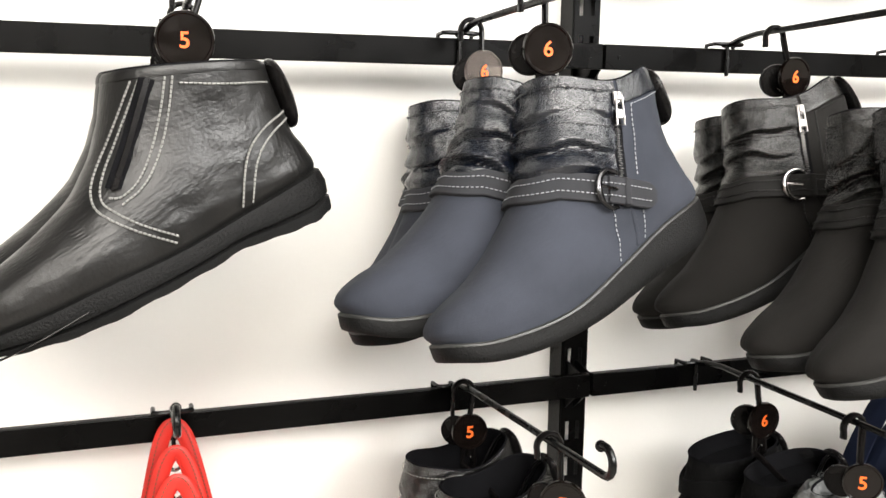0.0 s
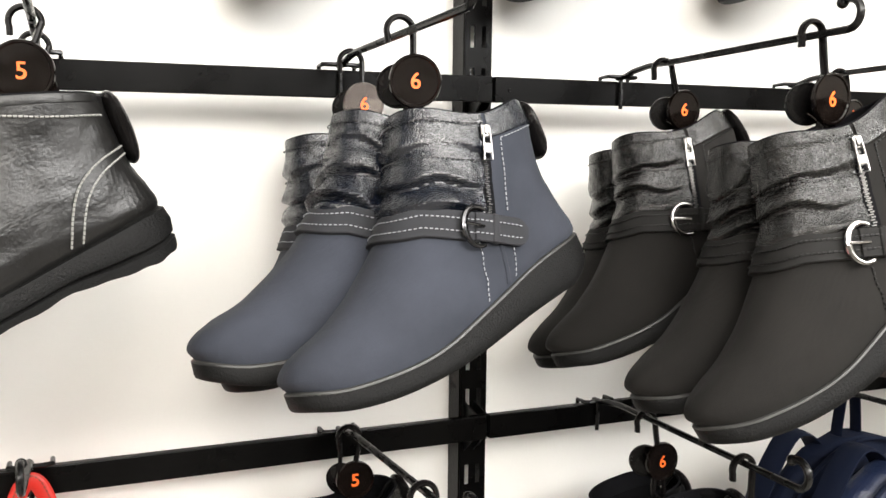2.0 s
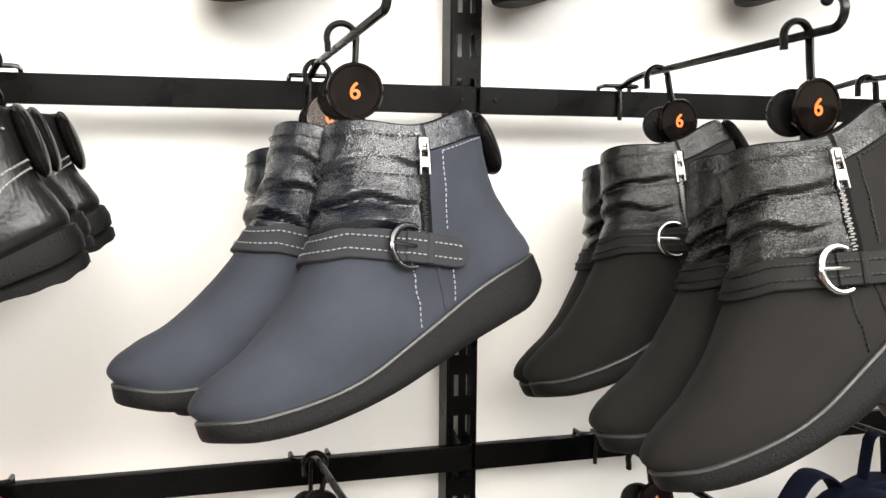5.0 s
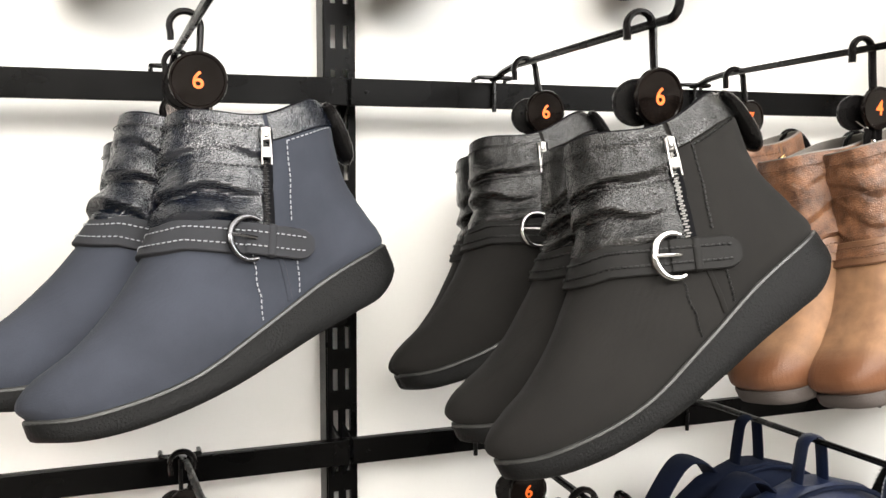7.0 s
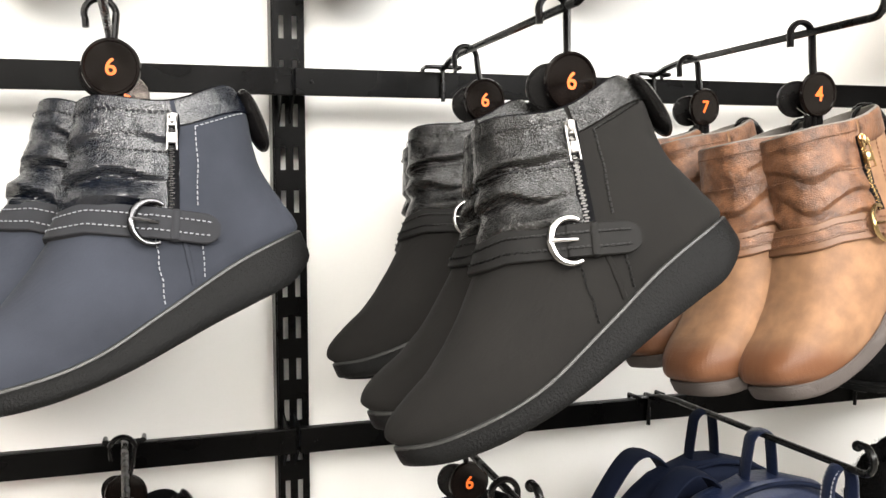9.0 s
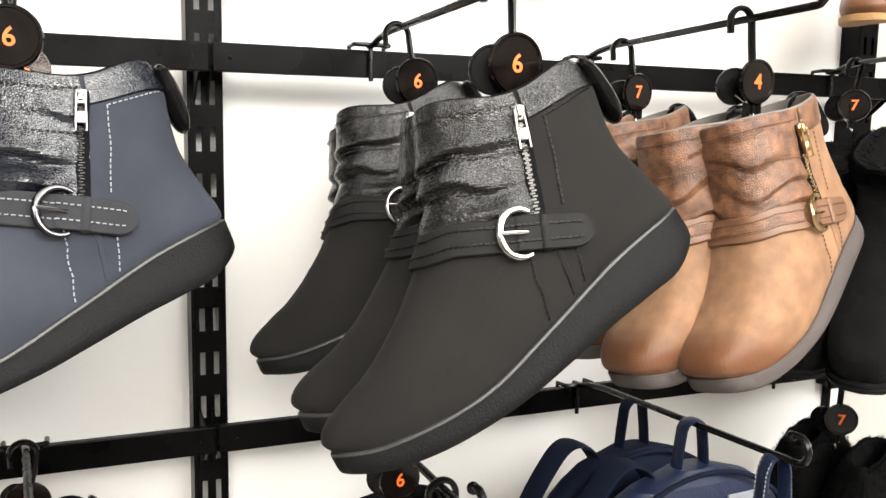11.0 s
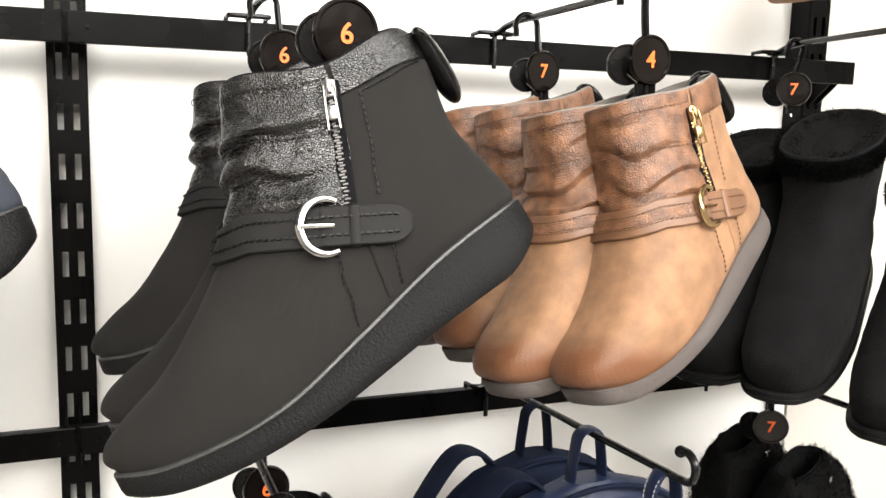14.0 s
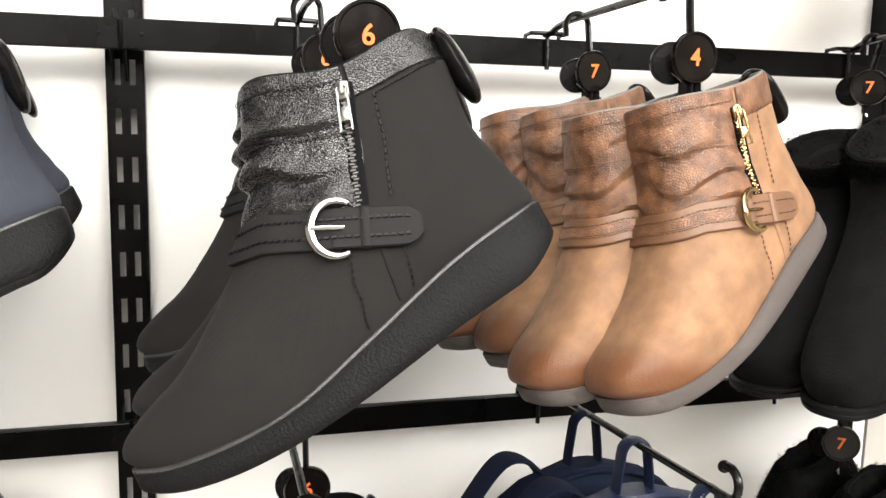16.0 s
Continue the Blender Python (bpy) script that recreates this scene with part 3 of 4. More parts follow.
    along = (last.at(sd * (a_buc - 0.1), v_strap(a_buc - 0.1)) - last.at(sd * (a_buc + 0.1), v_strap(a_buc + 0.1))).normalized()
    nn = (last.at(sd * a_buc, v_buc, 0.01) - last.at(sd * a_buc, v_buc)).normalized()
    across = nn.cross(along).normalized()
    if across.z < 0:
        across = -across
    m = Mesh().tube([o - across * 0.0125 * k * 1000 - nn * 0.003, o - across * 0.0115 * k * 1000 + nn * 0.0002, o + across * 0.0115 * k * 1000 + nn * 0.0002, o + across * 0.0125 * k * 1000 - nn * 0.003], 0.0010, 0.0030, n=8, up=along)
    part("keeper_loop", m, strap, boot)
    c = last.at(sd * a_buc, v_buc, 0.0048)
    part("buckle", buckle_mesh(c, -along, across, nn, 0.0155 * k * 1000, 0.0168 * k * 1000), metal, boot, "polished metal buckle")
    # zip
    zl = line_on(last, [(59 + zip_on, 164), (67 + zip_on, 144), (76 + zip_on, 119), (87 + zip_on * 0.6, 88)], sd, 0.0012, 12)
    d = (zl[-1] - zl[0]).normalized()
    zn = nrm_of(zl[len(zl) // 2])
    w = d.cross(zn).normalized()
    part("zip_tape", Mesh().grid([[p - w * 0.0058, p - w * 0.002 + zn * 0.0012, p + w * 0.002 + zn * 0.0012, p + w * 0.0058] for p in zl]), DARK_LINING, boot)
    teeth = Mesh()
    total = (zl[-1] - zl[0]).length
    count = int(total / 0.0017)
    for i in range(count):
        f = i / count * (len(zl) - 1)
        p = zl[int(f)].lerp(zl[min(int(f) + 1, len(zl) - 1)], f % 1) + zn * 0.0016
        o = w * (0.0006 if i % 2 else -0.0006)
        fr = Matrix((w, d, zn)).transposed().to_4x4()
        fr.translation = p + o
        teeth.box(-0.0017, 0.0017, -0.0005, 0.0005, -0.0004, 0.0010, m=fr)
    tagged(part("zip_teeth", teeth, teeth_of or (ZIP_METAL if metal is CHROME else metal), boot, smooth=0), kind="stuff")
    fr = Matrix((w, -d, zn)).transposed().to_4x4()
    fr.translation = zl[3] + zn * 0.002
    pull_metal = BRASS if metal is BRASS else PULL_METAL
    sl = Mesh().box(-0.0042, 0.0042, -0.006, 0.005, 0, 0.0035, 0.0012, fr)
    sl.box(-0.0016, 0.0016, -0.004, 0.004, 0.0035, 0.0060, 0.0008, fr)
    part("zip_slider", sl, pull_metal, boot)
    if puller:
        pl = Mesh()
        ring = [fr @ Vector((x, y, 0.0046)) for x, y in ((-0.0028, 0.001), (0.0028, 0.001), (0.0033, -0.010), (0.0036, -0.026), (-0.0036, -0.026), (-0.0033, -0.010))]
        pl.tube(ring, 0.0009, closed=True)
        pl.box(-0.0030, 0.0030, -0.0205, -0.012, 0.0036, 0.0054, 0.0006, fr)
        part("zip_puller", pl, pull_metal, boot)
    # seams on the outer side
    pipe = line_on(last, [(84, 70), (86, 57), (88, 43), (90, 31)], sd, 0.0004, 6)
    part("seam_strip", Mesh().tube(pipe, 0.0022, 0.0011, n=8, up=(0, sd, 0)), upper, boot)
    for places in ([(104, 78), (107, 62), (111, 42), (116, 23)], [(72, 62), (76, 48), (81, 32)], [(45, 150), (50, 133), (58, 110), (66, 88)], [(45, 150), (22, 151), (2, 153)]):
        stitch(sew, line_on(last, places, sd, 0.0006, 6), nrm_of, r=0.0004 * thick)
    tagged(part("stitching", sew, thread, boot, "contrasting stitched thread"), kind="stuff")
    return boot


def set_on(boot, toe, heel, lean=0.0, scale=1.0):
    """The pose that puts the toe and heel of a boot at two places; lean: degrees about its length."""
    toe, heel = Vector(toe), Vector(heel)
    fwd = (toe - heel).normalized()
    left = Vector((0, 0, 1)).cross(fwd).normalized()
    up = fwd.cross(left)
    m = Matrix((fwd, left, up)).transposed().to_4x4()
    m = m @ pose(0, 0, 0, lean) @ pose(0, 0, 0, 0, -2.0)
    mid = Vector((0.144, 0, 0.032)) * scale
    m.translation = (toe + heel) / 2 - m.to_3x3() @ mid
    return m


def plain_boot(label, category, upper, sole, lining, group, front=FRONT, back=BACK, wide=WIDE, scale=1.0, ground=GROUND, welt=None, lugs=0.0, wobble=0.0,
               out=0.004, levels=((0.0, 0.5), (0.1, 1.0), (0.85, 1.0), (1.0, 0.6)), seed=0.0, name="ankle_boot", deep=0.3, sag=(0, -1, -9, -18.5, -17, -8, 0)):
    boot = thing(name, (0, 0, 0), label, category, group)
    last = Last(front, back, wide, scale, blunt=2.8, seed=seed, sag=sag)
    part("upper", upper_mesh(last, wobble=wobble), upper, boot, smooth=0)
    part("lining", lining_mesh(last, deep=deep), lining, boot)
    part("sole", sole_mesh(last, ground, out=out, lugs=lugs, levels=levels), sole, boot, smooth=40)
    if welt:
        rim = [last.at(j * math.tau / 96, 0.012, 0.0022) for j in range(96)]
        part("welt", Mesh().tube(rim, 0.0015, 0.0019, n=6, closed=True), welt, boot)
    return boot, last


def tufts(spots, count, length, r, rng):
    """Short curved hairs: spots() gives a place and a direction."""
    m = Mesh()
    for _ in range(count):
        p, d = spots()
        d = (d + Vector((rng.uniform(-1, 1), rng.uniform(-1, 1), rng.uniform(-1, 1))) * 0.75).normalized()
        s = d.orthogonal().normalized() * r
        h = length * rng.uniform(0.6, 1.3)
        bend = Vector((rng.uniform(-1, 1), rng.uniform(-1, 1), rng.uniform(-1.2, 0.4))) * h * 0.35
        m.add([p - s, p + s, p + d * h * 0.6 + s * 0.7 + bend * 0.3, p + d * h * 0.6 - s * 0.7 + bend * 0.3, p + d * h + bend], [(0, 1, 2, 3), (3, 2, 4)])
    return m


def fur_boot(label, group, fur=FUR_BLACK, upper=SUEDE, hand=1, scale=1.0, seed=1, zipper=False, hair=0.0075, collar=0.84, lump=0.0035, pinch=False, puff=1.0):
    front = [(286, 22), (290, 38), (286, 52), (268, 64), (240, 76), (205, 92), (170, 112), (150, 132), (141, 152), (138, 173), (138, 194)]
    back = [(0, 26), (-4, 38), (-5, 50), (-3, 62), (1, 74), (5, 88), (6, 102), (4, 118), (0, 140), (-4, 166), (-8, 191)]
    wide = [42, 46, 47, 46, 45, 44, 43, 43, 44, 46, 48]
    if pinch:
        front[-3:], back[-3:], wide[-3:] = [(138, 158), (124, 182), (100, 204)], [(6, 146), (16, 174), (36, 200)], [40, 31, 17]
    ground = [(-8, 3), (20, 0), (60, 0), (120, 0), (180, 0), (225, 1), (262, 5), (296, 13)]
    boot, last = plain_boot(label, "boot", upper, RUBBER, DARK_LINING, group, front, back, wide, scale, ground, out=0.006, lugs=0.003, wobble=0.0016, seed=seed,
                            levels=((0.0, 0.3), (0.08, 0.9), (0.3, 1.0), (0.42, 0.75), (0.5, 1.1), (0.85, 1.1), (1.0, 0.8)), name="winter_boot")
    rng = random.Random(seed)

    def spot():
        a, v = rng.uniform(0, math.tau), rng.uniform(collar - 0.01, 1.0)
        p = last.at(a, v, (rng.uniform(0.0, 0.005) if rng.random() < 0.75 else rng.uniform(-0.02, 0.0)))
        return p, (last.at(a, v, 0.01) - last.at(a, v)) * 60 + Vector((0, 0, 0.5))
    rows = [[last.at(a, v, (o if o < 0 else o * puff) + lump * (noise.noise(last.at(a, v) * 55) + 0.5 * noise.noise(last.at(a, v) * 130))) for a in np.linspace(0, math.tau, 90)[:-1]] for v, o in
            ((collar, -0.001), (collar + 0.02, 0.002), (collar * 0.6 + 0.4, 0.004), (collar * 0.3 + 0.7, 0.005), (0.985, 0.005), (1.0, 0.003), (1.0, -0.004), (0.99, -0.012), (0.975, -0.022), (0.965, -0.031))]
    mid = sum(rows[-1], Vector()) / len(rows[-1]) + Vector((0, 0, 0.004))
    rows += [[mid.lerp(p, f) for p in rows[-1]] for f in (0.6, 0.25, 0.02)]
    part("fur_collar", Mesh().grid(rows, wrap=True), fur, boot, smooth=0)
    tagged(part("fur", tufts(spot, 11000, hair, 0.0005, rng), fur, boot, smooth=0), kind="stuff")
    if zipper:
        zl = line_on(last, [(62, 196), (66, 150), (70, 100), (72, 60)], hand, 0.0012, 10)
        n = Vector((0, hand, 0))
        part("zip_tape", Mesh().grid([[p - Vector((0.005, 0, 0)), p + n * 0.002, p + Vector((0.005, 0, 0))] for p in zl]), DARK_LINING, boot)
        fr = Matrix.Translation(zl[2] + n * 0.004)
        part("zip_puller", Mesh().box(-0.0035, 0.0035, -0.001, 0.001, -0.03, 0.004, 0.0009, fr), CHROME, boot, "bright metal puller")
    return boot


def leather_boot(label, group, hand=1, seed=2.0):
    """A black leather ankle boot with a slanted front zip, double seams and a sporty moulded sole."""
    front = [(288, 44), (293, 54), (287, 63), (272, 71), (246, 81), (212, 94), (180, 111), (157, 132), (143, 152), (132, 172), (123, 188)]
    back = [(-2, 72), (-4, 77), (-4, 82), (-2, 88), (0, 95), (3, 103), (5, 112), (6, 123), (7, 135), (8, 148), (8, 162)]
    ground = [(-12, 47), (2, 38), (42, 34), (78, 36), (104, 32), (146, 27), (198, 23), (262, 30), (298, 40)]
    boot, last = plain_boot(label, "boot", LEATHER, RUBBER, DARK_LINING, group, front, back, WIDE, 1.03, ground, out=0.006, lugs=0.0010, wobble=0.0009, seed=seed,
                            levels=((0.0, 0.2), (0.06, 0.8), (0.35, 1.15), (0.62, 0.9), (0.68, 0.45), (0.74, 0.9), (1.0, 0.75)), sag=(0, -4, -8, -6, -6, -3, 0))
    nrm = outward(last)
    sew = Mesh()
    # double-row seams on both sides
    for sd in (1, -1):
        for places in ([(110, 176), (138, 142), (160, 118), (166, 104), (163, 94), (145, 76), (121, 58)], [(105, 175), (133, 141), (154, 117), (160, 104), (157, 97), (142, 80), (118, 62)],
                       [(88, 172), (98, 152), (114, 127), (131, 108), (147, 101), (154, 104)], [(83, 171), (93, 150), (109, 124), (128, 104), (148, 97)],
                       [(9, 123), (33, 116), (51, 103), (61, 84), (69, 64)], [(9, 117), (28, 110), (44, 98), (53, 82), (60, 66)], [(80, 165), (50, 155), (14, 147)]):
            stitch(sew, line_on(last, rounded(places), sd, 0.0016, 4), nrm, pitch=0.0034, long=0.0026, r=0.0006)
        m, _ = sweep(last, [last.find(*p) for p in rounded([(9, 120), (30, 113), (47, 100), (57, 83), (64, 66)])], 0.0042, 0.0018, side=sd)
        part("heel_seam", m, LEATHER, boot)
        zl = line_on(last, rounded([(99, 174), (112, 156), (126, 136), (148, 109)]), sd, 0.001, 5)
        part("zip_tape", Mesh().grid([[p - Vector((0.006, 0, 0.003)), p + Vector((0.000, sd * 0.002, 0)), p + Vector((0.006, 0, 0.003))] for p in zl]), DARK_LINING, boot)
        teeth = Mesh()
        for i in range(len(zl) - 1):
            for f in (0, 0.5):
                p = zl[i].lerp(zl[i + 1], f)
                teeth.box(-0.0022, 0.0022, -0.001, 0.001, -0.0006, 0.0006, m=Matrix.Translation(p + Vector((0.0008, sd * 0.0022, 0))))
        tagged(part("zip_teeth", teeth, PLASTIC, boot, smooth=0), kind="stuff")
    tagged(part("stitching", sew, THREAD_GREY, boot, "pale grey double-row thread"), kind="stuff")
    rows = [[last.at(a, v, o) for a in np.linspace(0, math.tau, 60)[:-1]] for v, o in ((0.965, 0.0), (0.967, 0.0008), (0.99, 0.0012), (1.0, 0.0004))]
    part("collar_band", Mesh().grid(rows, wrap=True), LEATHER, boot)
    # moulded wave on the sole wall
    for sd in (1, -1):
        pts = [last.at(sd * a, 0.0, 0.0068) + Vector((0, 0, -0.010 - 0.004 * math.sin(a * 3))) for a in np.linspace(0.5, 1.2, 12)]
        part("sole_groove", Mesh().tube(pts, 0.0008), PLASTIC, boot)
    return boot


NUMERALS = {}


def numeral(text):
    if text not in NUMERALS:
        c = bpy.data.curves.new("numeral", "FONT")
        c.body, c.size, c.align_x, c.align_y, c.extrude, c.offset = text, 0.0195, "CENTER", "CENTER", 0.0002, 0.00028
        tmp = new("numeral_tmp", c)
        bpy.context.view_layer.update()
        mesh = bpy.data.meshes.new_from_object(tmp.evaluated_get(bpy.context.evaluated_depsgraph_get()))
        mesh.name = "numeral"
        mesh.materials.clear()
        mesh.materials.append(ORANGE)
        bpy.data.objects.remove(tmp)
        NUMERALS[text] = mesh
    return NUMERALS[text]


def hanger(hook, tag, text, boots, face=0.0, tilt=0.0, size=0.0225, twin=True, group="shoe hangers", clear=False, pad_top=0.176, pad_x=-0.0115):
    """A plastic shoe hanger: hook over a prong at `hook`, size disc at `tag`, arms and pads into the collars of
    `boots`. clear: disc in the pale grey of a reflection.
    """
    hook, tag = Vector(hook), Vector(tag)
    label = "black plastic shoe hanger with a round orange-printed size %s disc" % text
    ob = thing("shoe_hanger", hook, label, "shoe hanger", group)
    d = tag - hook
    r = 0.0125
    arc = [(r * math.cos(a), 0.0, r * math.sin(a) - 0.0045) for a in np.linspace(radians(200), radians(-8), 18)]
    arc.insert(0, (-r * 0.93, 0, -0.0155))
    part("hook", Mesh().tube(arc, 0.0028, 0.0044, n=10, up=(0, 1, 0)), PLASTIC, ob)
    top = Vector(arc[-1])
    foot = d + Vector((0.0, 0.004, -0.030))
    part("stem", Mesh().tube([top + Vector((0, 0, 0.002)), top.lerp(d, 0.35) + Vector((0, 0.002, 0)), d + Vector((0, 0.005, 0.004)), foot], 0.0030, 0.0046, n=10, up=(0, 1, 0)), PLASTIC, ob)
    fr = Matrix.Translation(d) @ pose(0, 0, 0, 0, 0, face) @ pose(0, 0, 0, 90 + tilt)
    prof = [(0.0002, 0.0022), (size * 0.86, 0.0022), (size * 0.90, 0.0034), (size * 0.97, 0.0034), (size, 0.0020), (size, -0.0015), (size * 0.94, -0.0028), (0.0002, -0.0028)]
    disc = part("size_disc", Mesh().lathe(prof, fr, 40), SHEEN_DISC if clear else DISC, ob, "round dark size disc with a raised rim")
    num = new("numeral", numeral(text))
    num.parent = disc
    num.matrix_local = fr @ Matrix.Translation((0, -0.0005, 0.0026))
    tagged(num, "orange printed figure %s" % text)
    if twin:
        fr2 = Matrix.Translation(d + Vector((-0.010, 0.018, -0.004))) @ pose(0, 0, 0, 0, 0, face - 28) @ pose(0, 0, 0, 90 + tilt)
        part("spring_disc", Mesh().lathe([(q * 0.84, h) for q, h in prof], fr2, 32), PLASTIC, ob)
    part("spring", Mesh().tube([d + Vector((-0.010, 0.016, -0.012)), d + Vector((0, 0.008, -0.022)), d + Vector((0.004, 0.004, -0.034))], 0.0012), CHROME, ob)
    for i, (m, sc) in enumerate(boots):
        inside = m @ Vector((0.055 * sc, 0, 0.130 * sc)) - hook
        s = 1 if i else -1
        part("arm", Mesh().tube([foot + Vector((s * 0.006, 0, 0.010)), foot + Vector((s * 0.007, 0, -0.010)), foot.lerp(inside, 0.6), inside], 0.0022, 0.0040, n=8), PLASTIC, ob)
        rows = []
        for k in range(15):
            u = -math.cos(math.pi * (0.03 + 0.94 * k / 14))
            t = 0.5 + 0.5 * u
            w, th = 0.0195 * (1 - abs(u) ** 3.5) ** 0.5, 0.0078 * (1 - u * u) ** 0.42
            rows.append([m @ Vector((sc * (pad_x + 0.002 * t + th * math.cos(q)), sc * w * math.sin(q), sc * (pad_top - 0.055 + 0.057 * t))) - hook for q in np.linspace(0, math.tau, 17)[:-1]])
        part("heel_pad", Mesh().grid(rows, wrap=True, caps=True), PLASTIC, ob)
        a, b = m @ Vector((pad_x * sc, 0, (pad_top - 0.004) * sc)) - hook, m @ Vector(((pad_x + 0.018) * sc, 0, (pad_top - 0.004) * sc)) - hook
        part("pad_arm", Mesh().tube([a, a.lerp(b, 0.5) + Vector((0, 0, 0.002)), b, inside], 0.0026, 0.0050, n=8), STEEL, ob)
    return ob


def shift(p, d):
    return tuple(a + b for a, b in zip(p, d))


PLACES = {}


def stand(key, first, toe, heel, lean=0.0, scale=1.0):
    """Puts a boot at its place: the first of its kind is moved, later ones are copies."""
    m = set_on(first, toe, heel, lean, scale)
    if first.name in PLACES:
        ob = copy_thing(first, m)
    else:
        PLACES[first.name] = True
        first.matrix_world = m
        ob = first
    return m, scale


# ---- display hooks ----
prong(-0.487, Z_TOP, -0.36, 0.005)
prong(-0.188, Z_TOP, -0.355, 0.010)
prong(0.169, Z_TOP, -0.385, 0.0)
prong(0.443, Z_TOP, -0.390, 0.002)
prong(0.843, Z_TOP, -0.40, -0.03)
for px, tip, sk in ((-0.190, -0.365, 0.018), (0.150, -0.390, -0.012), (0.449, -0.385, 0.017), (0.775, -0.395, 0.0)):
    prong(px, Z_LOW, tip, sk, "lower display hooks")
prong(-0.510, Z_LOW, -0.16, 0.0, "lower display hooks")

# ---- navy boots ----
NAVY_LABEL = "navy nubuck ankle boot with crackled patent cuff and buckled strap"
navy = dict(category="boot", upper=NUBUCK_NAVY, panel=SCALE_NAVY, strap=STRAP_NAVY, thread=THREAD_WHITE, metal=GUNMETAL, teeth_of=PLASTIC, thick=0.85, sole=RUBBER, group="navy boots", cuff_thread=THREAD_BLACK)
navy_r = buckle_boot(NAVY_LABEL, hand=1, seed=1.0, **navy)
navy_l = buckle_boot(NAVY_LABEL, hand=-1, seed=4.0, **navy)
n1 = stand("n1", navy_r, (-0.294, -0.313, 1.274), (-0.052, -0.269, 1.358), 15.7)
n2 = stand("n2", navy_l, (-0.355, -0.247, 1.288), (-0.104, -0.204, 1.340), 8.9)
n3 = stand("n3", navy_r, (-0.316, -0.116, 1.242), (-0.093, -0.062, 1.350), 10.0)
n4 = stand("n4", navy_l, (-0.300, -0.045, 1.240), (-0.078, 0.000, 1.348), 6.0)
hanger((-0.186, -0.224, 1.560), (-0.178, -0.242, 1.511), "6", [n1, n2], face=-8, size=0.0235)
# clear: the shop's reflection is put into this disc's colour
hanger((-0.184, -0.060, 1.545), (-0.174, -0.074, 1.497), "6", [n3, n4], face=5, clear=True)

# ---- black nubuck boots ----
BLACK_LABEL = "black nubuck ankle boot with scaled gathered cuff and buckled strap"
blk = dict(category="boot", upper=NUBUCK_BLACK, panel=SCALE_BLACK, strap=STRAP_BLACK, thread=THREAD_BLACK, metal=CHROME, thick=1.5, sole=RUBBER, group="black buckled boots")
blk_r = buckle_boot(BLACK_LABEL, hand=1, seed=7.0, **blk)
blk_l = buckle_boot(BLACK_LABEL, hand=-1, seed=9.0, **blk)
b1 = stand("b1", blk_r, (0.036, -0.391, 1.236), (0.252, -0.435, 1.373), 14.8)
b2 = stand("b2", blk_l, (0.037, -0.299, 1.236), (0.265, -0.349, 1.350), 11.7)
b3 = stand("b3", blk_r, (0.034, -0.147, 1.242), (0.257, -0.199, 1.365), 15.3)
b4 = stand("b4", blk_l, (0.053, -0.071, 1.222), (0.275, -0.115, 1.347), 9.7)
hanger((0.166, -0.347, 1.562), (0.174, -0.365, 1.500), "6", [b1, b2], face=6, size=0.0235)
hanger((0.166, -0.124, 1.546), (0.180, -0.145, 1.497), "6", [b3, b4], face=5)

# ---- brown boots ----
BROWN_LABEL = "tan nubuck ankle boot with crackled brown cuff and brass buckle"
B_GROUND = [(-2, 22), (24, 15), (60, 9), (120, 0), (180, -5), (225, -4), (262, 2), (288, 13)]
BROWN_FRONT = [(278, 23), (284, 34), (280, 44), (266, 53), (242, 62), (208, 79)] + FRONT[6:]
BROWN_BACK = [(15, 34), (11, 42), (10, 51), (10, 61), (11, 71), (11, 82), (11, 94), (10, 107), (7, 123), (2, 144), (-5, 166)]
brown = dict(front=BROWN_FRONT, back=BROWN_BACK, sag=(0, -2, -11, -19, -18, -10, 0), category="boot", upper=NUBUCK_TAN, panel=SCALE_BROWN, strap=STRAP_BROWN, thread=THREAD_BROWN, metal=BRASS, sole=GREY_RUBBER, group="brown boots",
             lining=LINING, ground=B_GROUND, welt=GREY_RUBBER, band=SCALE_BROWN, dip=6.0, wide=[w_ * 1.15 for w_ in WIDE], blunt=3.1, zip_on=8, scale=0.95, folds=0.0068)
brown_r = buckle_boot(BROWN_LABEL, hand=1, seed=12.0, **brown)
brown_l = buckle_boot(BROWN_LABEL, hand=-1, seed=15.0, **brown)
w1 = stand("w1", brown_r, (0.357, -0.380, 1.241), (0.570, -0.318, 1.377), 14.7, 0.95)
w2 = stand("w2", brown_l, (0.315, -0.320, 1.233), (0.535, -0.262, 1.361), 11.0, 0.95)
w3 = stand("w3", brown_r, (0.318, -0.222, 1.236), (0.537, -0.169, 1.366), 13.1, 0.95)
w4 = stand("w4", brown_l, (0.293, -0.150, 1.236), (0.516, -0.098, 1.356), 12.6, 0.95)
hanger((0.438, -0.308, 1.558), (0.453, -0.316, 1.499), "4", [w1, w2], face=5, size=0.021, pad_top=0.169)
hanger((0.442, -0.112, 1.546), (0.457, -0.123, 1.496), "7", [w3, w4], face=10, size=0.021, pad_top=0.169)

# ---- black leather boots ----
LEATHER_LABEL = "black grained leather ankle boot with pale double stitching"
five = leather_boot(LEATHER_LABEL, "black leather boots")
f1 = stand("f1", five, (-0.647, -0.300, 1.274), (-0.406, -0.261, 1.364), 5.5, 1.03)
f2 = stand("f2", five, (-0.655, -0.190, 1.278), (-0.414, -0.151, 1.366), 4.0, 1.03)
f3 = stand("f3", five, (-0.645, -0.095, 1.278), (-0.404, -0.060, 1.366), 3.0, 1.03)
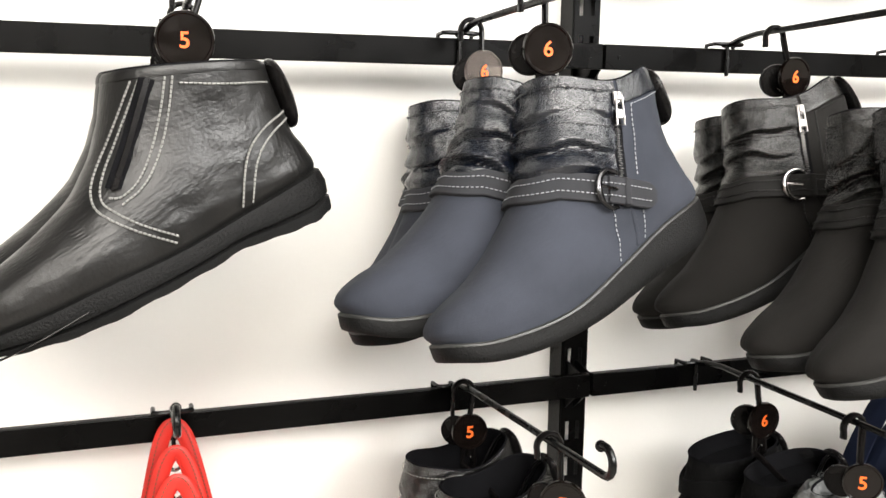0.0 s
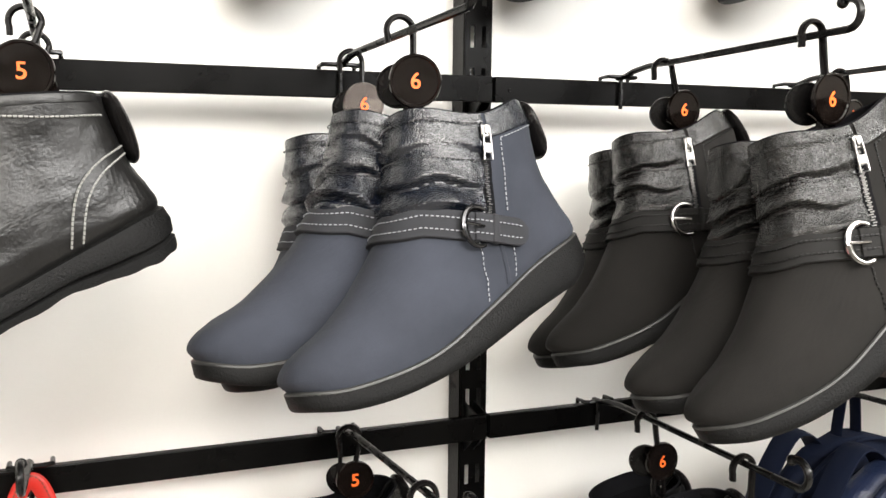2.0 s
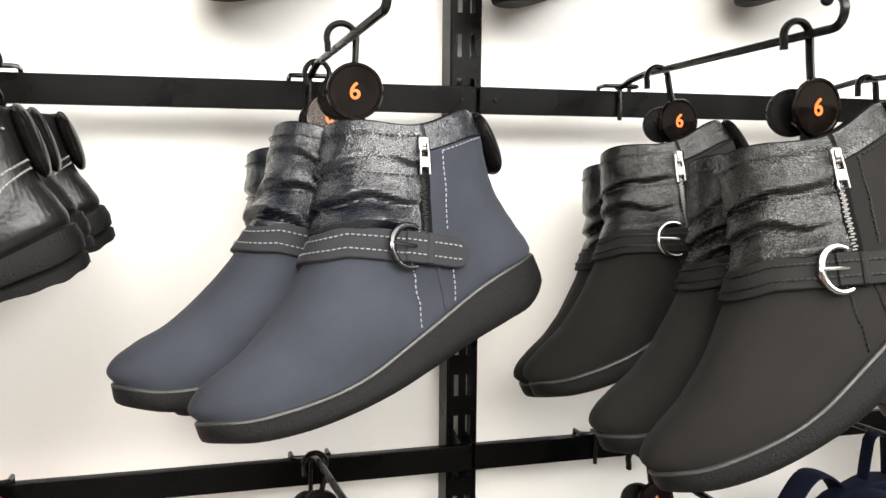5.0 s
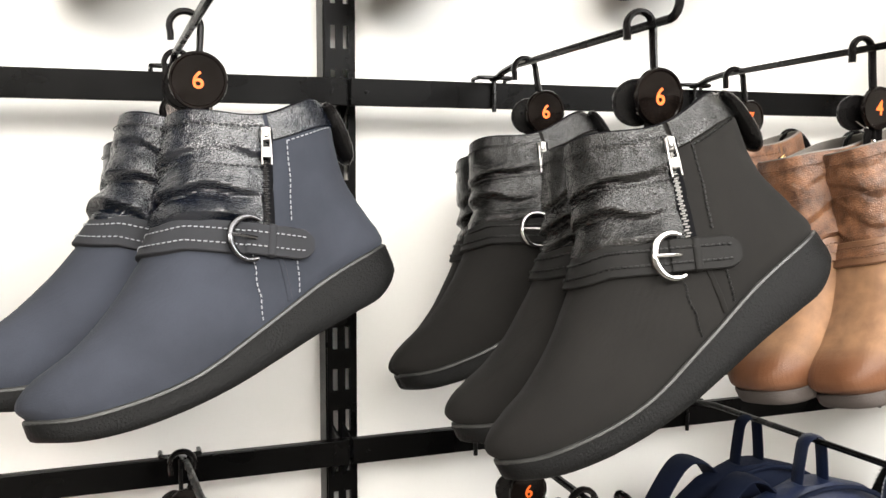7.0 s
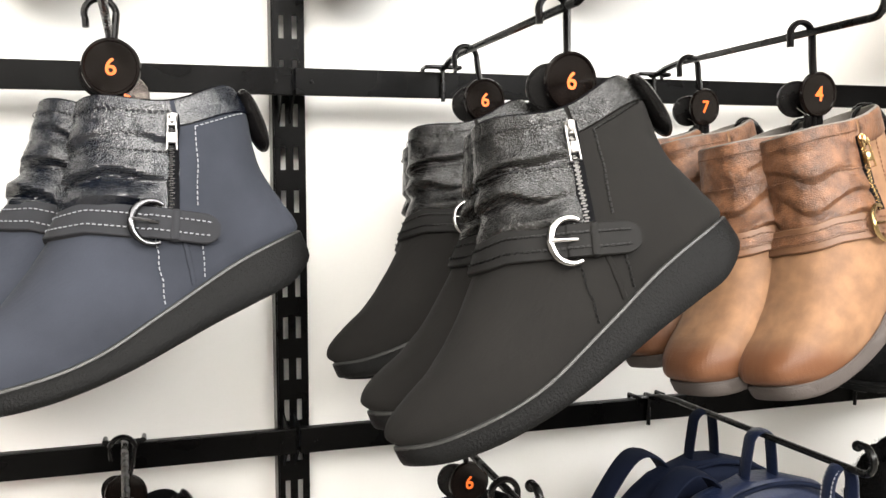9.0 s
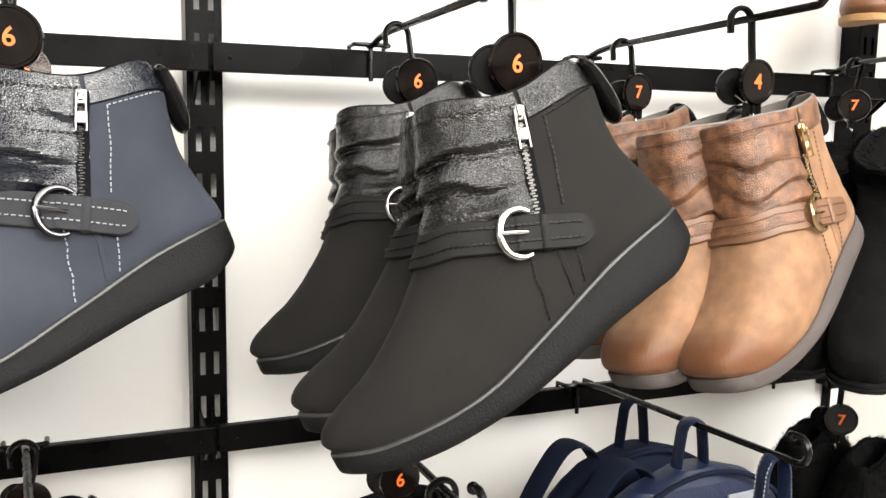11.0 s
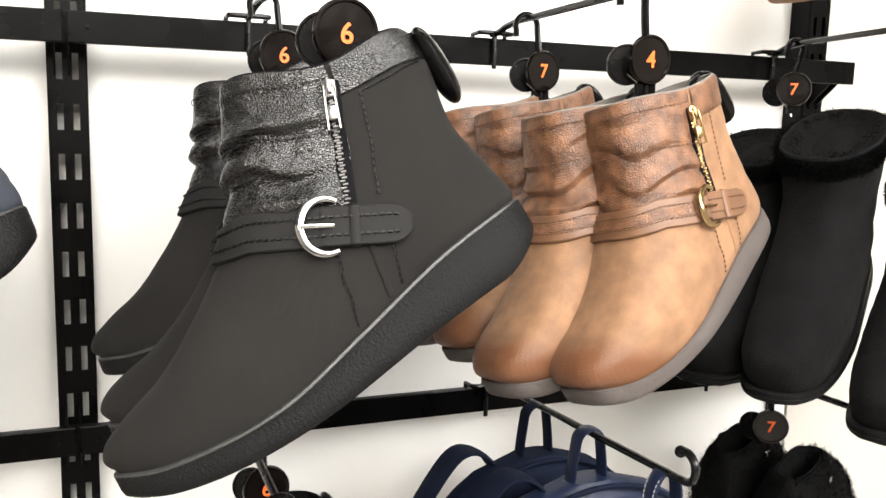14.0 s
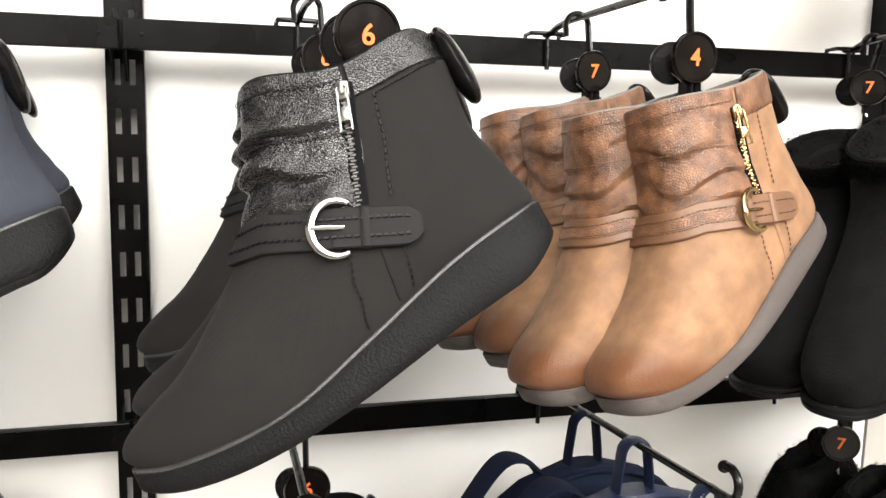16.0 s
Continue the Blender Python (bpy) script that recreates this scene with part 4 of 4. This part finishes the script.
hanger((-0.490, -0.172, 1.556), (-0.493, -0.190, 1.511), "5", [f1, f2], face=-8, size=0.025, pad_top=0.163, pad_x=0.0)
hanger((-0.488, -0.070, 1.546), (-0.492, -0.088, 1.500), "5", [f3], face=-8, size=0.024, pad_top=0.163, pad_x=0.0)

# ---- black fur boots ----
FUR_LABEL = "black suede winter boot with fur collar and ridged sole"
fur = fur_boot(FUR_LABEL, "black fur boots", scale=1.03, hair=0.0055, collar=0.93, lump=0.0012, puff=0.25)
u1 = stand("u1", fur, (0.636, -0.302, 1.205), (0.837, -0.187, 1.308), 0, 1.03)
u2 = stand("u2", fur, (0.612, -0.222, 1.200), (0.816, -0.085, 1.282), 0, 1.03)
u3 = stand("u3", fur, (0.705, -0.375, 1.178), (0.923, -0.260, 1.256), 0, 1.03)
hanger((0.840, -0.075, 1.546), (0.828, -0.090, 1.492), "7", [], face=-38, size=0.021)

# ---- lower row ----
patent = buckle_boot("black patent ankle boot with crackled cuff and pale seams", "boot", SCALE_BLACK, SCALE_BLACK, NUBUCK_BLACK, THREAD_GREY, CHROME, RUBBER, "lower black boots", hand=1, seed=21.0)
p1 = stand("p1", patent, (-0.350, -0.199, 0.850), (-0.095, -0.139, 0.940))
p2 = stand("p2", patent, (-0.360, -0.109, 0.850), (-0.105, -0.054, 0.940))
p3 = stand("p3", patent, (-0.297, -0.375, 0.832), (-0.042, -0.310, 0.917))
hanger((-0.190, -0.070, 1.139), (-0.187, -0.084, 1.091), "5", [p1, p2], face=-5, size=0.021)
hanger((-0.178, -0.270, 1.147), (-0.169, -0.285, 1.090), "5", [p3], face=-30)

cloth, cloth_last = plain_boot("black suede ankle boot with hook-and-loop straps", "boot", SUEDE, RUBBER, DARK_LINING, "lower suede boots", wobble=0.005, seed=5.0, deep=0.08)
for v_band in (0.60, 0.74, 0.88):
    strip, _ = sweep(cloth_last, [(a, v_band + 0.02 * math.sin(3 * a)) for a in np.linspace(-2.6, 2.6, 60)], 0.0095, 0.0065)
    part("fastening_strap", strip, SUEDE, cloth)
c1 = stand("c1", cloth, (0.035, -0.195, 0.815), (0.285, -0.165, 0.908))
c2 = stand("c2", cloth, (0.015, -0.110, 0.812), (0.265, -0.080, 0.905))
hanger((0.150, -0.140, 1.140), (0.162, -0.156, 1.092), "6", [c1, c2], face=5)

grey = fur_boot("black boot with thick curly grey fur collar", "grey fur boots", FUR_GREY, SUEDE, scale=0.95, seed=8, hair=0.006, collar=0.74, lump=0.009, pinch=True)
g1 = stand("g1", grey, (0.045, -0.390, 0.840), (0.280, -0.340, 0.915), 0, 0.95)
g2 = stand("g2", grey, (0.035, -0.285, 0.840), (0.270, -0.240, 0.915), 0, 0.95)
hanger((0.141, -0.315, 1.147), (0.149, -0.325, 1.086), "5", [], face=-30, size=0.020)

tall = fur_boot("tall black fur-trimmed boot with bright metal zip puller", "lower fur boots", scale=1.08, hand=1, seed=11, zipper=True, hair=0.007, collar=0.70, lump=0.005, pinch=True)
t1 = stand("t1", tall, (0.680, -0.225, 0.805), (0.880, -0.160, 0.890), 0, 1.08)
t2 = stand("t2", tall, (0.665, -0.135, 0.805), (0.865, -0.070, 0.890), 0, 1.08)
hanger((0.775, -0.143, 1.140), (0.778, -0.153, 1.084), "7", [], face=-35, size=0.021)


# ---- bags ----
def backpack(x, y, z, w, h, depth, mat, label, turn, handle_top, group, seed=0, pale=False):
    bag = thing("backpack", Matrix.Translation((x, y, z)) @ pose(0, 0, 0, 0, 0, turn), label, "bag", group)
    rows = []
    nz, nu = 22, 40
    for i in range(nz + 1):
        t = i / nz
        k = math.sqrt(max(0.0, 1 - max(0.0, (t - 0.62) / 0.385) ** 2.4)) * (0.90 + 0.1 * min(1, t * 5))
        row = []
        for j in range(nu):
            a = j * math.tau / nu
            c, s = math.cos(a), math.sin(a)
            p = Vector((w / 2 * k * math.copysign(abs(c) ** 0.7, c), depth / 2 * (0.35 + 0.65 * k) * (1.05 - 0.35 * t) * math.copysign(abs(s) ** 0.8, s), -h + h * t))
            q = noise.noise(p * 14 + Vector((seed, 0, 0))) + 0.5 * noise.noise(p * 35 + Vector((0, seed, 0)))
            row.append(p * (1 + 0.05 * q))
        rows.append(row)
    part("body", Mesh().grid(rows, wrap=True, caps=True), mat, bag, smooth=0)
    # top seam piping
    pts = [Vector((w / 2 * 0.97 * math.cos(a), -depth * 0.30, -h * 0.36 + h * 0.36 * math.sin(a))) for a in np.linspace(0, math.pi, 24)]
    part("piping", Mesh().tube(pts, 0.0028), NAVY_CLOTH, bag)
    for s in (-1, 1):
        pts = [(s * 0.021, 0, -0.022), (s * 0.017, 0, handle_top * 0.35), (s * 0.014, 0, handle_top * 0.75)]
        pts += [(0.014 * math.cos(a) * s, 0, handle_top * 0.75 + handle_top * 0.25 * math.sin(a)) for a in np.linspace(0.2, math.pi / 2, 7)]
        part("handle_half", Mesh().tube(pts, 0.0022, 0.0085, n=10, up=(0, 1, 0)), mat, bag)
        if pale:
            for o in (-0.0062, 0.0062):
                sew = Mesh()
                stitch(sew, [Vector((q[0] * 1.16, q[1] + o, q[2])) for q in pts], lambda p: Vector((1 if p.x > 0 else -1, 0, 0.2)).normalized())
                tagged(part("handle_stitching", sew, THREAD_WHITE, bag), kind="stuff")
        part("handle_tab", Mesh().box(s * 0.021 - 0.010, s * 0.021 + 0.010, -0.012, 0.004, -0.050, -0.010, 0.002), mat, bag)
    part("label_patch", Mesh().box(0.028, 0.075, -depth * 0.34, -depth * 0.30, -0.050, -0.028, 0.002), GREY_CLOTH, bag, "small grey label patch")
    # shoulder strap that springs out beside the handle
    pts = [(-0.030, 0.01, -0.035), (-0.055, 0.015, 0.000), (-0.085, 0.015, 0.008), (-0.115, 0.012, -0.018), (-0.150, 0.008, -0.070), (-0.180, 0.0, -0.140)]
    dense = [Vector([curve_at(range(6), [q[c] for q in pts], t) for c in range(3)]) for t in np.linspace(0, 5, 26)]
    part("shoulder_strap", Mesh().tube(dense, 0.0030, 0.0170, n=10, up=(0, 1, 0)), NAVY_CLOTH, bag)
    return bag


backpack(0.453, -0.149, 1.090, 0.28, 0.34, 0.09, NAVY_CLOTH, "dark navy canvas backpack hung by its loop handle", 6, 0.054, "navy backpacks", 1)
backpack(0.459, -0.246, 1.100, 0.29, 0.34, 0.09, NAVY_LEATHER, "navy leather backpack with a grey label patch", 4, 0.050, "navy backpacks", 2)
backpack(0.466, -0.358, 1.056, 0.28, 0.34, 0.10, NAVY_LEATHER, "soft navy leather backpack with pale-stitched handle", 2, 0.094, "navy backpacks", 3, pale=True)


def handbag(x, y, z, label):
    bag = thing("handbag", (x, y, z), label, "bag", "red handbags")
    pts = [(-0.046, -0.02, -0.190), (-0.036, -0.014, -0.125), (-0.023, -0.007, -0.060), (-0.012, -0.001, -0.018), (0, 0, -0.004), (0.012, -0.001, -0.018), (0.023, -0.007, -0.060), (0.036, -0.014, -0.125), (0.046, -0.02, -0.190)]
    dense = [Vector([curve_at(range(9), [q[c] for q in pts], t) for c in range(3)]) for t in np.linspace(0, 8, 44)]
    part("handle", Mesh().tube(dense, 0.0085, 0.0030, n=12, up=(0, 1, 0)), RED, bag)
    for o in (-0.0035, ):
        sew = Mesh()
        stitch(sew, [p + Vector((p.x * 0.12, o, 0.006)) for p in dense], lambda p: Vector((0, -1, 0.2)).normalized())
        tagged(part("handle_stitching", sew, THREAD_BROWN, bag), kind="stuff")
    part("handle_ring", Mesh().tube([(0.007 * math.cos(a), -0.012, -0.040 + 0.010 * math.sin(a)) for a in np.linspace(0, math.tau, 17)[:-1]], 0.0022, closed=True), CHROME, bag)
    rows = []
    for i in range(9):
        t = i / 8
        rows.append([(0.13 * (1 - 0.25 * t) * math.copysign(abs(math.cos(a)) ** 0.6, math.cos(a)), -0.02 + 0.045 * (1 - 0.6 * t) * math.copysign(abs(math.sin(a)) ** 0.6, math.sin(a)), -0.40 + 0.22 * t)
                     for a in np.linspace(0, math.tau, 29)[:-1]])
    part("body", Mesh().grid(rows, wrap=True, caps=True), RED, bag)


for i in range(3):
    handbag(-0.510, -0.045 - 0.028 * i, 1.124 - 0.020 * i, "red leather handbag hung by its stitched handle")

# ---- top row, only soles and toes in sight ----
for tx, tz in ((-0.290, 1.640), (0.030, 1.650), (0.345, 1.668)):
    for i in range(2):
        stand("top", blk_r if i == 0 else blk_l, (tx - 0.01 * i, -0.090 + 0.075 * i, tz), (tx + 0.245, -0.075 + 0.075 * i, tz + 0.13))
tan, tan_last = plain_boot("tan suede boot with thick crepe sole", "boot", NUBUCK_TAN, TAN_SOLE, LINING, "tan boots", ground=[(-8, 0), (60, 0), (180, 0), (240, 3), (296, 13)], scale=0.95)
stand("tan", tan, (0.717, -0.200, 1.600), (0.927, -0.107, 1.650), 0, 0.95)
